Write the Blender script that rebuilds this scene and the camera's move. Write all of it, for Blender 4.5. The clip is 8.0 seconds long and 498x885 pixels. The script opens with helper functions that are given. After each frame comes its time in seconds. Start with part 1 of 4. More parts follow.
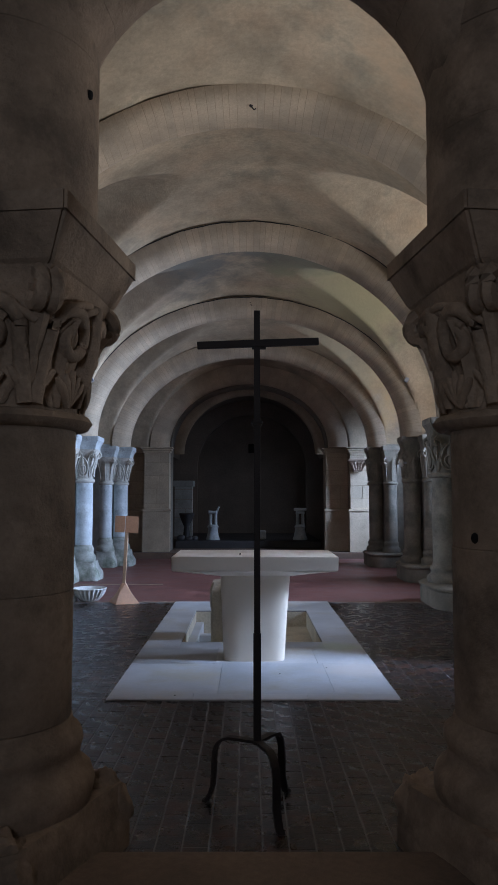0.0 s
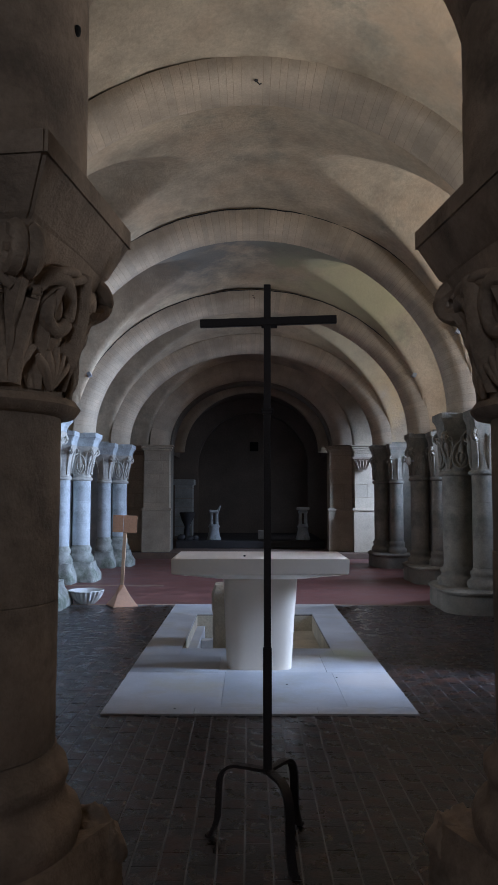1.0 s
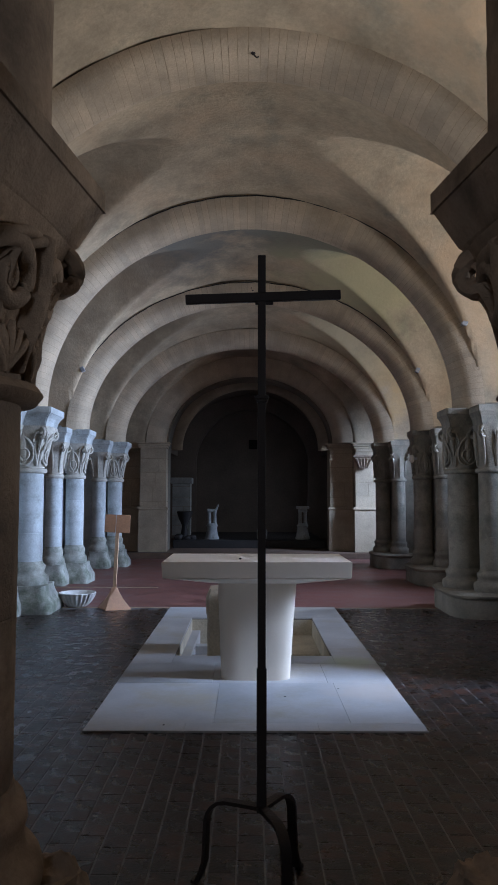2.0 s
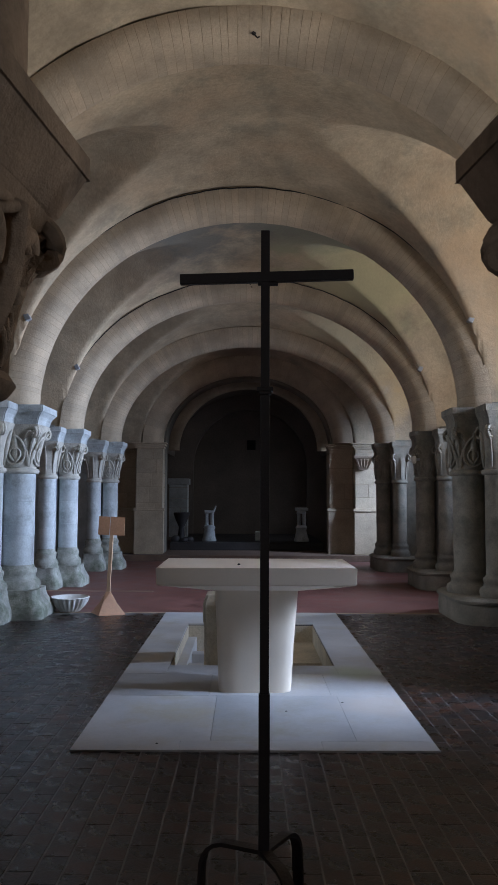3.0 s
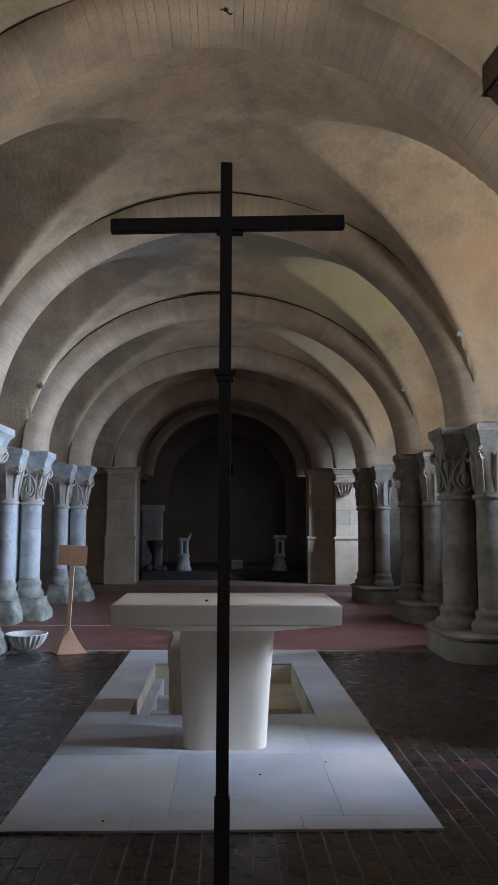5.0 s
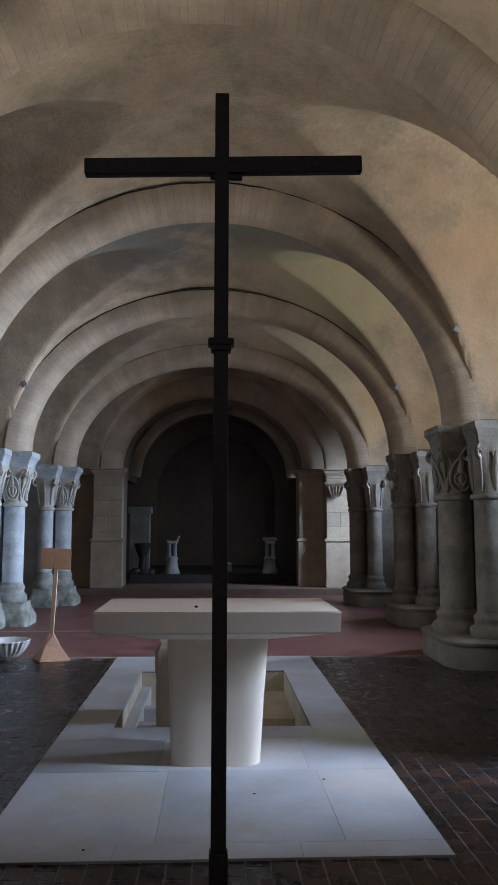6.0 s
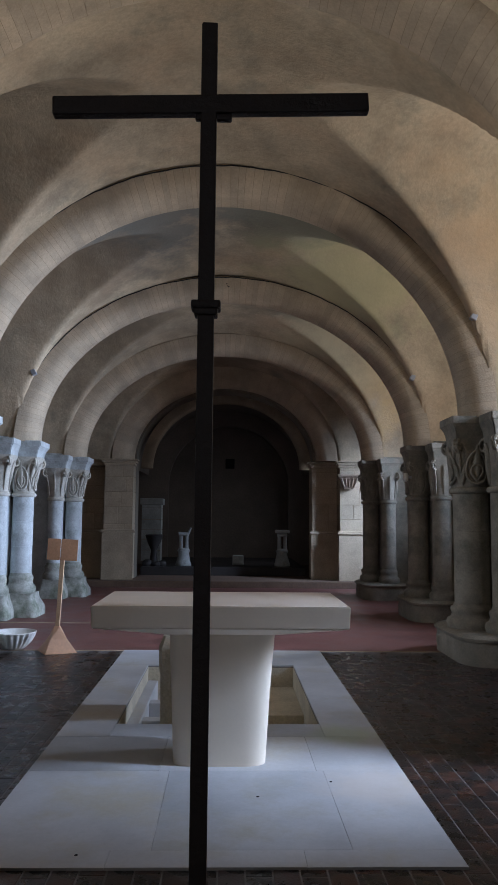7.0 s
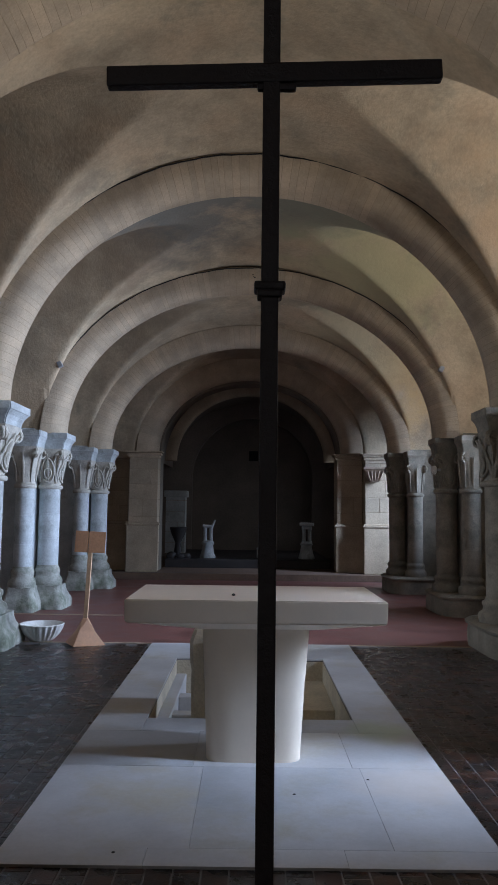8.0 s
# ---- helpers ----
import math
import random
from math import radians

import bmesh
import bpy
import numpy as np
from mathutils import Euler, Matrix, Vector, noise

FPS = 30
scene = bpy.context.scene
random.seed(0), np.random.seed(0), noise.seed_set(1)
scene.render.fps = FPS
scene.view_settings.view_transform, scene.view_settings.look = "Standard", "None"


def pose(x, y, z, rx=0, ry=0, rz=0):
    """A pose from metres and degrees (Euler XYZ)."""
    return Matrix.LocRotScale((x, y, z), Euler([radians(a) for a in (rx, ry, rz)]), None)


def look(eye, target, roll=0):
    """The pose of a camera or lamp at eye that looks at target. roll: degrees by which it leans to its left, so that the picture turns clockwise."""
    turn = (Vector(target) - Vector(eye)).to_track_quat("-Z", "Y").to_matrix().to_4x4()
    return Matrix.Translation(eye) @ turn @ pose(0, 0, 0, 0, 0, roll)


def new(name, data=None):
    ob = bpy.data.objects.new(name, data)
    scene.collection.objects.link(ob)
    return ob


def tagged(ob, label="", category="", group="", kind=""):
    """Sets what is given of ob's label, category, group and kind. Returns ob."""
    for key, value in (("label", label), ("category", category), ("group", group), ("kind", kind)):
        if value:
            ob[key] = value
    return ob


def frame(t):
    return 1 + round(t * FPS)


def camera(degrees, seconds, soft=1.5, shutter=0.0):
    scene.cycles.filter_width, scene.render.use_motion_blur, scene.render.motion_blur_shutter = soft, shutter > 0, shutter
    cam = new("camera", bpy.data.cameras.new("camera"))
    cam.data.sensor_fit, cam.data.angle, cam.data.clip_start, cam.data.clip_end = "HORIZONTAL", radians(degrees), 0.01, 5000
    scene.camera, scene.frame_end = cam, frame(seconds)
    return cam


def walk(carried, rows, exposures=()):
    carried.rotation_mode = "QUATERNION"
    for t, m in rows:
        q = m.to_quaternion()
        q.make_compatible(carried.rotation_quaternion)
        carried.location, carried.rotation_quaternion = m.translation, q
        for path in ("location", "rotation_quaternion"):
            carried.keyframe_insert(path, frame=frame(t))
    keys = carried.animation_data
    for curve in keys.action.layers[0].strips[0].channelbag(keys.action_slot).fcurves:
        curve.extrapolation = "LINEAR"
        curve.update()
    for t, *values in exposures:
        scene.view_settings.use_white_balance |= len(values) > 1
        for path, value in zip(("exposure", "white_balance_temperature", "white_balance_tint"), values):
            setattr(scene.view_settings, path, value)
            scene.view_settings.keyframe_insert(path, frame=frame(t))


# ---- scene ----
# A Romanesque crypt: black brick floor, white altar slab, round-ribbed groin vaults, seen past an iron cross.
cam = camera(36.3, 8.0)
METRES, EYE, TILT, LEAN, TURN = 2.513, 1.5, 0.0, 0.0, 0.0
ROWS = [
    (0.0, 0.0, 0.0, 0.0, 0.0, 4.17, 0.0),
    (0.5, -0.0082, 0.0948, -0.0032, -0.04, 4.14, -0.02),
    (1.0, -0.0154, 0.1682, -0.0037, 0.03, 4.12, -0.07),
    (1.5, -0.0025, 0.2515, -0.0035, 0.03, 4.01, -0.09),
    (3.0, -0.0088, 0.4556, 0.0015, -0.17, 4.08, -0.24),
    (3.5, -0.0118, 0.5176, 0.0028, -0.63, 4.34, -0.29),
    (4.0, 0.0066, 0.6018, 0.0025, -1.06, 5.1, -0.32),
    (4.5, 0.0199, 0.6716, 0.0004, -1.33, 5.77, -0.36),
    (6.0, 0.0108, 0.863, -0.0067, -2.63, 6.34, -0.08),
    (6.5, 0.0301, 0.9133, -0.0078, -2.79, 6.28, -0.29),
    (7.0, 0.0345, 0.9416, -0.0093, -1.55, 5.77, -0.51),
    (7.5, 0.0183, 0.9591, -0.0072, -0.58, 5.34, -0.62),
    (8.0, 0.0034, 0.9741, -0.0082, 0.03, 5.19, -0.68),
]
walk(cam, [(t, pose(0, 0, EYE, TILT, LEAN, TURN) @ pose(METRES * x, METRES * y, METRES * z, 90 + pitch, roll, yaw)) for t, x, y, z, yaw, pitch, roll in ROWS], [(0.0, -0.16, 5500, 13), (1.5, -0.20, 5550, 13), (4.0, -0.32, 6000, 13), (8.0, -0.27, 5950, 13)])

# ---- light ----
world = bpy.data.worlds.new("sky")
scene.world = world
world.use_nodes = True
sky = world.node_tree.nodes.new("ShaderNodeTexSky")
sky.sky_type, sky.sun_disc, sky.sun_elevation, sky.sun_rotation = "NISHITA", False, radians(35), radians(60)
world.node_tree.links.new(sky.outputs[0], world.node_tree.nodes["Background"].inputs[0])
world.node_tree.nodes["Background"].inputs[1].default_value = 0.08

WALL_X, WIN_Z0, WIN_Z1, WIN_W = 5.3, 1.9, 3.9, 0.75
BLUE, NEUTRAL, WARM, SUNNY = (0.63, 0.77, 1.0), (0.88, 0.94, 1.0), (1.0, 0.97, 0.93), (1.0, 0.94, 0.84)
# windows in the aisle walls: side, y, watts, colour, the point at which the lamp aims, spread
WINDOWS = [
    # west pair: unseen, added to brighten the near rib and the right piers
    (-1, 5.3, 14, SUNNY, (2.5, 6.5, 4.7), 42), (-1, 8.9, 10, NEUTRAL, (2.9, 11.4, 0.8), 52),
    (1, 6.2, 58, BLUE, (1.4, 7.4, 0.2), 42), (1, 8.6, 66, BLUE, (-2.9, 10.4, 1.3), 70), (1, 12.0, 160, BLUE, (-2.8, 12.4, 1.1), 72), (1, 15.2, 85, BLUE, (-2.7, 15.9, 1.1), 80), (1, 17.6, 70, BLUE, (2.9, 19.3, 1.1), 70),
]
# lamps added for warm bounce off unseen east sills, up into the vault: y, watts
SILL_BOUNCE = [(6.2, 82), (8.6, 66), (12.0, 42), (15.2, 27)]


def window_lamp(eye, target, watts, colour, spread):
    lamp = bpy.data.lights.new("window_light", "AREA")
    lamp.shape, lamp.size, lamp.size_y = "RECTANGLE", WIN_W - 0.1, WIN_Z1 - WIN_Z0 - 0.1
    lamp.energy, lamp.color, lamp.spread = watts, colour, radians(spread)
    new("window_light", lamp).matrix_world = look(eye, target)


for side, y, watts, colour, aim, spread in WINDOWS:
    window_lamp((side * (WALL_X + 0.12), y, (WIN_Z0 + WIN_Z1) / 2), aim, watts, colour, spread)
for y, watts in SILL_BOUNCE:
    lamp = bpy.data.lights.new("sill_bounce_lamp", "AREA")
    lamp.shape, lamp.size, lamp.size_y = "RECTANGLE", WIN_W - 0.1, 0.5
    lamp.energy, lamp.color, lamp.spread = watts, SUNNY, radians(120)
    new("sill_bounce_lamp", lamp).matrix_world = look((WALL_X + 0.1, y, WIN_Z0 + 0.25), (2.2, y, 4.9))
# an unseen window added at the back of the ambulatory, filling the entry columns
window_lamp((-0.9, -2.72, 2.85), (0.4, 4.0, 4.4), 20, WARM, 150)
# a weak unseen side window, added to lift the dark chancel
window_lamp((2.95, 21.4, 2.5), (-1.6, 23.6, 1.7), 20, NEUTRAL, 110)


# ---- materials ----
def material(name, colour, dark=0.6, light=1.25, rough=0.8, scale=1.5, grain=40.0, bump=0.3, stain=None, stain_at=0.62, island=0.0, metal=0.0, spec=0.5, coord="Object", piece=0.0, speck=0.5, stain2=None):
    """A worn surface: broad cloudiness, fine grain, optional stains of another colour, and relief."""
    m = bpy.data.materials.new(name)
    m.use_nodes = True
    nt = m.node_tree
    bsdf = nt.nodes["Principled BSDF"]
    bsdf.inputs["Roughness"].default_value = rough
    bsdf.inputs["Metallic"].default_value = metal
    bsdf.inputs["Specular IOR Level"].default_value = spec
    tc = nt.nodes.new("ShaderNodeTexCoord")

    def noise_node(s, detail, rough_n=0.6):
        n = nt.nodes.new("ShaderNodeTexNoise")
        n.inputs["Scale"].default_value, n.inputs["Detail"].default_value, n.inputs["Roughness"].default_value = s, detail, rough_n
        nt.links.new(tc.outputs[coord], n.inputs["Vector"])
        return n.outputs["Fac"]

    def mix(kind, fac, a, b):
        n = nt.nodes.new("ShaderNodeMix")
        n.data_type, n.blend_type = "RGBA", kind
        for sock, v in ((n.inputs[0], fac), (n.inputs[6], a), (n.inputs[7], b)):
            if hasattr(v, "default_value"):
                nt.links.new(v, sock)
            else:
                sock.default_value = v if isinstance(v, float) else (*v, 1)
        return n.outputs[2]

    def ramp(src, lo, hi, a=0.0, b=1.0):
        n = nt.nodes.new("ShaderNodeMapRange")
        n.inputs["From Min"].default_value, n.inputs["From Max"].default_value = lo, hi
        n.inputs["To Min"].default_value, n.inputs["To Max"].default_value = a, b
        nt.links.new(src, n.inputs["Value"])
        return n.outputs["Result"]

    broad, fine = noise_node(scale, 5.0), noise_node(grain, 4.0, 0.7)
    lo = tuple(c * dark for c in colour)
    hi = tuple(min(1.0, c * light) for c in colour)
    col = mix("MIX", ramp(broad, 0.3, 0.7), lo, hi)
    if stain:
        col = mix("MIX", ramp(noise_node(scale * 0.7 + 0.13, 9.0, 0.68), stain_at - 0.06, stain_at + 0.1, 0.0, 0.85), col, stain)
    if stain2:
        col = mix("MIX", ramp(noise_node(scale * 0.45 + 0.31, 5.0), 0.50, 0.70, 0.0, 0.55), col, stain2)
    col = mix("MULTIPLY", speck, col, mix("MIX", ramp(fine, 0.3, 0.7), (0.62, 0.62, 0.62), (1.15, 1.15, 1.15)))
    if piece:
        info = nt.nodes.new("ShaderNodeObjectInfo").outputs["Random"]
        col = mix("MULTIPLY", 1.0, col, mix("MIX", info, (1 - piece,) * 3, (1.0, 1.0 - piece * 0.15, 1.0 - piece * 0.3)))
    if island:
        geo = nt.nodes.new("ShaderNodeNewGeometry").outputs["Random Per Island"]
        col = mix("MULTIPLY", 1.0, col, mix("MIX", geo, (1 - island,) * 3, (1.0, 1.0 - island * 0.15, 1.0 - island * 0.3)))
    nt.links.new(col, bsdf.inputs["Base Color"])
    b = nt.nodes.new("ShaderNodeBump")
    b.inputs["Strength"].default_value, b.inputs["Distance"].default_value = bump, 0.02
    add = nt.nodes.new("ShaderNodeMath")
    add.operation = "ADD"
    nt.links.new(ramp(broad, 0, 1, 0, 1.5), add.inputs[0])
    nt.links.new(fine, add.inputs[1])
    nt.links.new(add.outputs[0], b.inputs["Height"])
    nt.links.new(b.outputs[0], bsdf.inputs["Normal"])
    rr = ramp(broad, 0.25, 0.75, max(0.02, rough - 0.12), min(1.0, rough + 0.12))
    nt.links.new(rr, bsdf.inputs["Roughness"])
    return m


PLASTER = material("vault_plaster", (0.52, 0.42, 0.29), 0.66, 1.2, 0.9, 1.7, 22.0, 0.4, stain=(0.27, 0.25, 0.19), stain_at=0.61, stain2=(0.54, 0.38, 0.24), speck=0.42)
RIB = material("rib_limestone", (0.53, 0.43, 0.31), 0.72, 1.15, 0.85, 2.2, 45.0, 0.3, piece=0.13, speck=0.35)
MORTAR = material("lime_mortar", (0.39, 0.305, 0.205), 0.8, 1.1, 0.95, 4.0, 60.0, 0.3)
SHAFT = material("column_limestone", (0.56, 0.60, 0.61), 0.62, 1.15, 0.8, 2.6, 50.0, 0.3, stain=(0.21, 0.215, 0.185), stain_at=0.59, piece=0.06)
CARVED = material("carved_limestone", (0.56, 0.53, 0.46), 0.65, 1.15, 0.85, 5.0, 60.0, 0.45)
# limestone of the entry, the warm ambulatory light put into its brown
ENTRY = material("warm_lit_limestone", (0.48, 0.365, 0.265), 0.55, 1.18, 0.8, 2.6, 50.0, 0.55, stain=(0.17, 0.13, 0.095), stain_at=0.56, piece=0.1, speck=0.35)
ENTRY_CARVED = material("warm_lit_carved_limestone", (0.48, 0.365, 0.265), 0.55, 1.18, 0.85, 5.0, 60.0, 0.5, stain=(0.22, 0.17, 0.125), stain_at=0.58, speck=0.35)
# right piers: grimy limestone, darkened so the colour carries their shade
GRIMY_SHADED = material("shaded_grimy_limestone", (0.31, 0.28, 0.225), 0.5, 1.2, 0.8, 2.6, 50.0, 0.35, stain=(0.13, 0.13, 0.105), stain_at=0.56, piece=0.04)
WORN = material("damp_worn_limestone", (0.42, 0.42, 0.37), 0.55, 1.2, 0.85, 4.0, 45.0, 0.45, stain=(0.12, 0.145, 0.095), stain_at=0.53)
ASHLAR = material("ashlar_limestone", (0.55, 0.455, 0.33), 0.75, 1.15, 0.85, 1.6, 35.0, 0.35, piece=0.2)
ALTAR = material("altar_limestone", (0.78, 0.675, 0.54), 0.93, 1.05, 0.65, 1.3, 50.0, 0.03, speck=0.06)
PAVING = material("white_paving_stone", (0.55, 0.555, 0.565), 0.76, 1.10, 0.6, 1.3, 40.0, 0.06, stain=(0.46, 0.42, 0.32), stain_at=0.57, speck=0.18, piece=0.15)
PIT = material("pit_limestone", (0.60, 0.53, 0.40), 0.75, 1.12, 0.85, 3.0, 40.0, 0.4)
BRICK = material("black_floor_brick", (0.019, 0.018, 0.020), 0.4, 1.8, 0.30, 9.0, 60.0, 0.14, stain=(0.095, 0.04, 0.026), stain_at=0.51, piece=0.65)
BRICK_FAR = material("black_floor_brick_far", (0.019, 0.018, 0.020), 0.4, 1.8, 0.30, 9.0, 60.0, 0.14, stain=(0.095, 0.04, 0.026), stain_at=0.51, island=0.65)
GROUT = material("pale_floor_grout", (0.18, 0.165, 0.16), 0.25, 1.5, 0.5, 2.0, 50.0, 0.1)
RED_TILE = material("red_terracotta_floor", (0.19, 0.08, 0.065), 0.7, 1.2, 0.5, 2.5, 30.0, 0.12)
EARTH = material("brown_stone_floor", (0.17, 0.11, 0.075), 0.7, 1.2, 0.8, 2.0, 30.0, 0.3)
SILL = material("brown_worn_step", (0.26, 0.19, 0.14), 0.7, 1.2, 0.8, 2.0, 30.0, 0.35)
IRON = material("black_wrought_iron", (0.028, 0.021, 0.021), 0.7, 1.3, 0.55, 9.0, 80.0, 0.25, metal=0.2)
WOOD = material("orange_plywood", (0.50, 0.27, 0.15), 0.85, 1.12, 0.6, 3.0, 40.0, 0.1)
WOOD_EDGE = material("pale_timber_post", (0.55, 0.36, 0.22), 0.85, 1.12, 0.6, 4.0, 50.0, 0.1)
WHITE = material("white_glazed_pottery", (0.75, 0.74, 0.70), 0.85, 1.05, 0.4, 5.0, 60.0, 0.1)
DARK_WALL = material("dark_rendered_wall", (0.24, 0.20, 0.17), 0.75, 1.2, 0.9, 0.8, 20.0, 0.3)
WALL = material("rendered_wall", (0.22, 0.19, 0.15), 0.7, 1.15, 0.9, 0.8, 20.0, 0.35)
DARK_STONE = material("black_worn_stone", (0.035, 0.03, 0.028), 0.7, 1.3, 0.7, 4.0, 40.0, 0.3)
CABLE = material("black_cable", (0.01, 0.01, 0.011), rough=0.6)
FIXTURE = material("grey_lamp_metal", (0.34, 0.35, 0.37), 0.9, 1.05, 0.4, 8.0, 80.0, 0.05)
# black put in for the shade inside holes, and for dark pebbles
HOLE = material("hole_and_pebble_black", (0.006, 0.006, 0.006))


def add_stain_or_glow(m, centre, radius, colour, strength):
    """A stain, or light painted in, of uneven outline round a point of the surface."""
    nt = m.node_tree
    base = nt.nodes["Principled BSDF"].inputs["Base Color"]
    src = base.links[0].from_socket
    tc = nt.nodes.new("ShaderNodeTexCoord")
    n = nt.nodes.new("ShaderNodeTexNoise")
    n.inputs["Scale"].default_value, n.inputs["Detail"].default_value, n.inputs["Roughness"].default_value = 1.6, 9.0, 0.68
    nt.links.new(tc.outputs["Object"], n.inputs["Vector"])
    d = nt.nodes.new("ShaderNodeVectorMath")
    d.operation = "DISTANCE"
    d.inputs[1].default_value = centre
    nt.links.new(tc.outputs["Object"], d.inputs[0])
    k = nt.nodes.new("ShaderNodeMath")
    k.operation = "MULTIPLY_ADD"
    k.inputs[1].default_value = 2.6 * radius
    nt.links.new(n.outputs["Fac"], k.inputs[0])
    nt.links.new(d.outputs["Value"], k.inputs[2])
    r = nt.nodes.new("ShaderNodeMapRange")
    for name, v in (("From Min", radius * 1.75), ("From Max", radius * 2.55), ("To Min", strength), ("To Max", 0.0)):
        r.inputs[name].default_value = v
    nt.links.new(k.outputs[0], r.inputs["Value"])
    x = nt.nodes.new("ShaderNodeMix")
    x.data_type = "RGBA"
    nt.links.new(r.outputs["Result"], x.inputs[0])
    nt.links.new(src, x.inputs[6])
    x.inputs[7].default_value = (*colour, 1)
    nt.links.new(x.outputs[2], base)


# ochre, cream and yellow-green plaster tones have warm window light painted into them
for centre, radius, colour, strength in (
        ((-1.1, 11.9, 5.2), 1.5, (0.13, 0.135, 0.125), 0.85), ((0.6, 11.8, 5.3), 0.9, (0.15, 0.15, 0.13), 0.7), ((1.7, 13.0, 4.8), 1.3, (0.55, 0.51, 0.29), 0.7),
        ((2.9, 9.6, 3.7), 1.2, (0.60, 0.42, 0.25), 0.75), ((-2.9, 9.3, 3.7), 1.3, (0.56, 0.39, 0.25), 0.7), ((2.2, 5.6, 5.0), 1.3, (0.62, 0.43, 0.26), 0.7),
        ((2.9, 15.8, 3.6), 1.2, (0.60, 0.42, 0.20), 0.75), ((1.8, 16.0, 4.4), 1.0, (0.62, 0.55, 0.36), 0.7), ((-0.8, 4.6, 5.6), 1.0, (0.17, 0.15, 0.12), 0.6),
        # mottling, and darker brown patches over the left and far cells
        ((1.0, 11.7, 5.2), 0.8, (0.24, 0.24, 0.18), 0.7), ((2.3, 12.5, 4.4), 0.6, (0.38, 0.37, 0.20), 0.6), ((1.0, 15.0, 4.9), 0.8, (0.20, 0.19, 0.14), 0.75), ((2.0, 15.2, 4.3), 0.5, (0.36, 0.33, 0.20), 0.6), ((-1.6, 15.6, 4.6), 1.2, (0.26, 0.22, 0.16), 0.7), ((-2.2, 12.6, 4.4), 1.1, (0.34, 0.25, 0.16), 0.7), ((0.0, 18.2, 4.8), 1.3, (0.22, 0.17, 0.12), 0.7)):
    add_stain_or_glow(PLASTER, centre, radius, colour, strength)
add_stain_or_glow(PAVING, (0.95, 7.72, 0.0), 0.24, (0.42, 0.47, 0.30), 0.6)
add_stain_or_glow(PAVING, (0.95, 6.75, 0.0), 0.35, (0.55, 0.46, 0.38), 0.5)
add_stain_or_glow(PAVING, (0.2, 10.7, 0.0), 0.5, (0.48, 0.43, 0.34), 0.6)


# ---- mesh tools ----
def part(name, bm, mat, parent=None, label="", smooth=False):
    """Links a bmesh as one mesh object under a thing or a part."""
    me = bpy.data.meshes.new(name)
    bmesh.ops.recalc_face_normals(bm, faces=bm.faces)
    bm.to_mesh(me)
    bm.free()
    me.materials.append(mat)
    if smooth:
        me.polygons.foreach_set("use_smooth", [True] * len(me.polygons))
        me.set_sharp_from_angle(angle=radians(58))
    ob = new(name, me)
    ob.parent = parent
    if label:
        ob["label"] = label
    return ob


def thing(name, x, y, z, label, category, group="", kind=""):
    ob = new(name)
    ob.matrix_world = pose(x, y, z)
    ob.empty_display_size = 0.1
    return tagged(ob, label, category, group, kind)


def box(bm, x0, x1, y0, y1, z0, z1, bevel=0.0, jitter=0.0):
    r = bmesh.ops.create_cube(bm, size=1)
    for v in r["verts"]:
        v.co = Vector(((x0 + x1) / 2 + v.co.x * (x1 - x0), (y0 + y1) / 2 + v.co.y * (y1 - y0), (z0 + z1) / 2 + v.co.z * (z1 - z0)))
        if jitter:
            v.co += Vector([random.uniform(-jitter, jitter) for _ in range(3)])
    if bevel:
        edges = {e for v in r["verts"] for e in v.link_edges}
        bmesh.ops.bevel(bm, geom=list(edges), offset=bevel, segments=2, affect="EDGES", profile=0.6)


def boxed(*a, **k):
    bm = bmesh.new()
    box(bm, *a, **k)
    return bm


def lathe(profile, segs=32, wobble=0.0, seed=0.0, cx=0.0, cy=0.0):
    """A turned form from (radius, height) pairs; wobble wears it unevenly."""
    bm = bmesh.new()
    rings = []
    for r, z in profile:
        ring = []
        for i in range(segs):
            a = 2 * math.pi * i / segs
            p = Vector((math.cos(a), math.sin(a), 0))
            k = r * (1 + wobble * noise.noise(p * 2.2 + Vector((seed, seed, z * 7)))) if r > 1e-4 else r
            ring.append(bm.verts.new((cx + p.x * k, cy + p.y * k, z)))
        rings.append(ring)
    for a, b in zip(rings, rings[1:]):
        for i in range(segs):
            bm.faces.new((a[i], a[(i + 1) % segs], b[(i + 1) % segs], b[i]))
    bm.faces.new(rings[0][::-1])
    bm.faces.new(rings[-1])
    return bm


def tube(bm, pts, radii, segs=8, flat=1.0):
    """A tapering rod along points; flat squashes it across."""
    pts = [Vector(p) for p in pts]
    rings = []
    up = Vector((0.12, 0.3, 1)).normalized()
    for i, p in enumerate(pts):
        d = (pts[min(i + 1, len(pts) - 1)] - pts[max(i - 1, 0)]).normalized()
        u = d.cross(up)
        if u.length < 0.05:
            u = d.cross(Vector((1, 0, 0)))
        u.normalize()
        w = d.cross(u)
        r = radii[i] if hasattr(radii, "__len__") else radii
        rings.append([bm.verts.new(p + u * (r * math.cos(2 * math.pi * k / segs)) + w * (r * flat * math.sin(2 * math.pi * k / segs))) for k in range(segs)])
    for a, b in zip(rings, rings[1:]):
        for i in range(segs):
            bm.faces.new((a[i], a[(i + 1) % segs], b[(i + 1) % segs], b[i]))
    bm.faces.new(rings[0][::-1])
    bm.faces.new(rings[-1])


# ---- the shell ----
Z_SPRING = 2.62
ARCH_Y = [7.35, 10.85, 14.15, 17.15]
ARCH_B = [2.68, 2.50, 2.28, 2.06]
ARCH_A = [2.66, 2.71, 2.84, 2.68]
RIB_HALF = 0.33
DEPTHS = [0.10, 0.26, 0.27, 0.32]

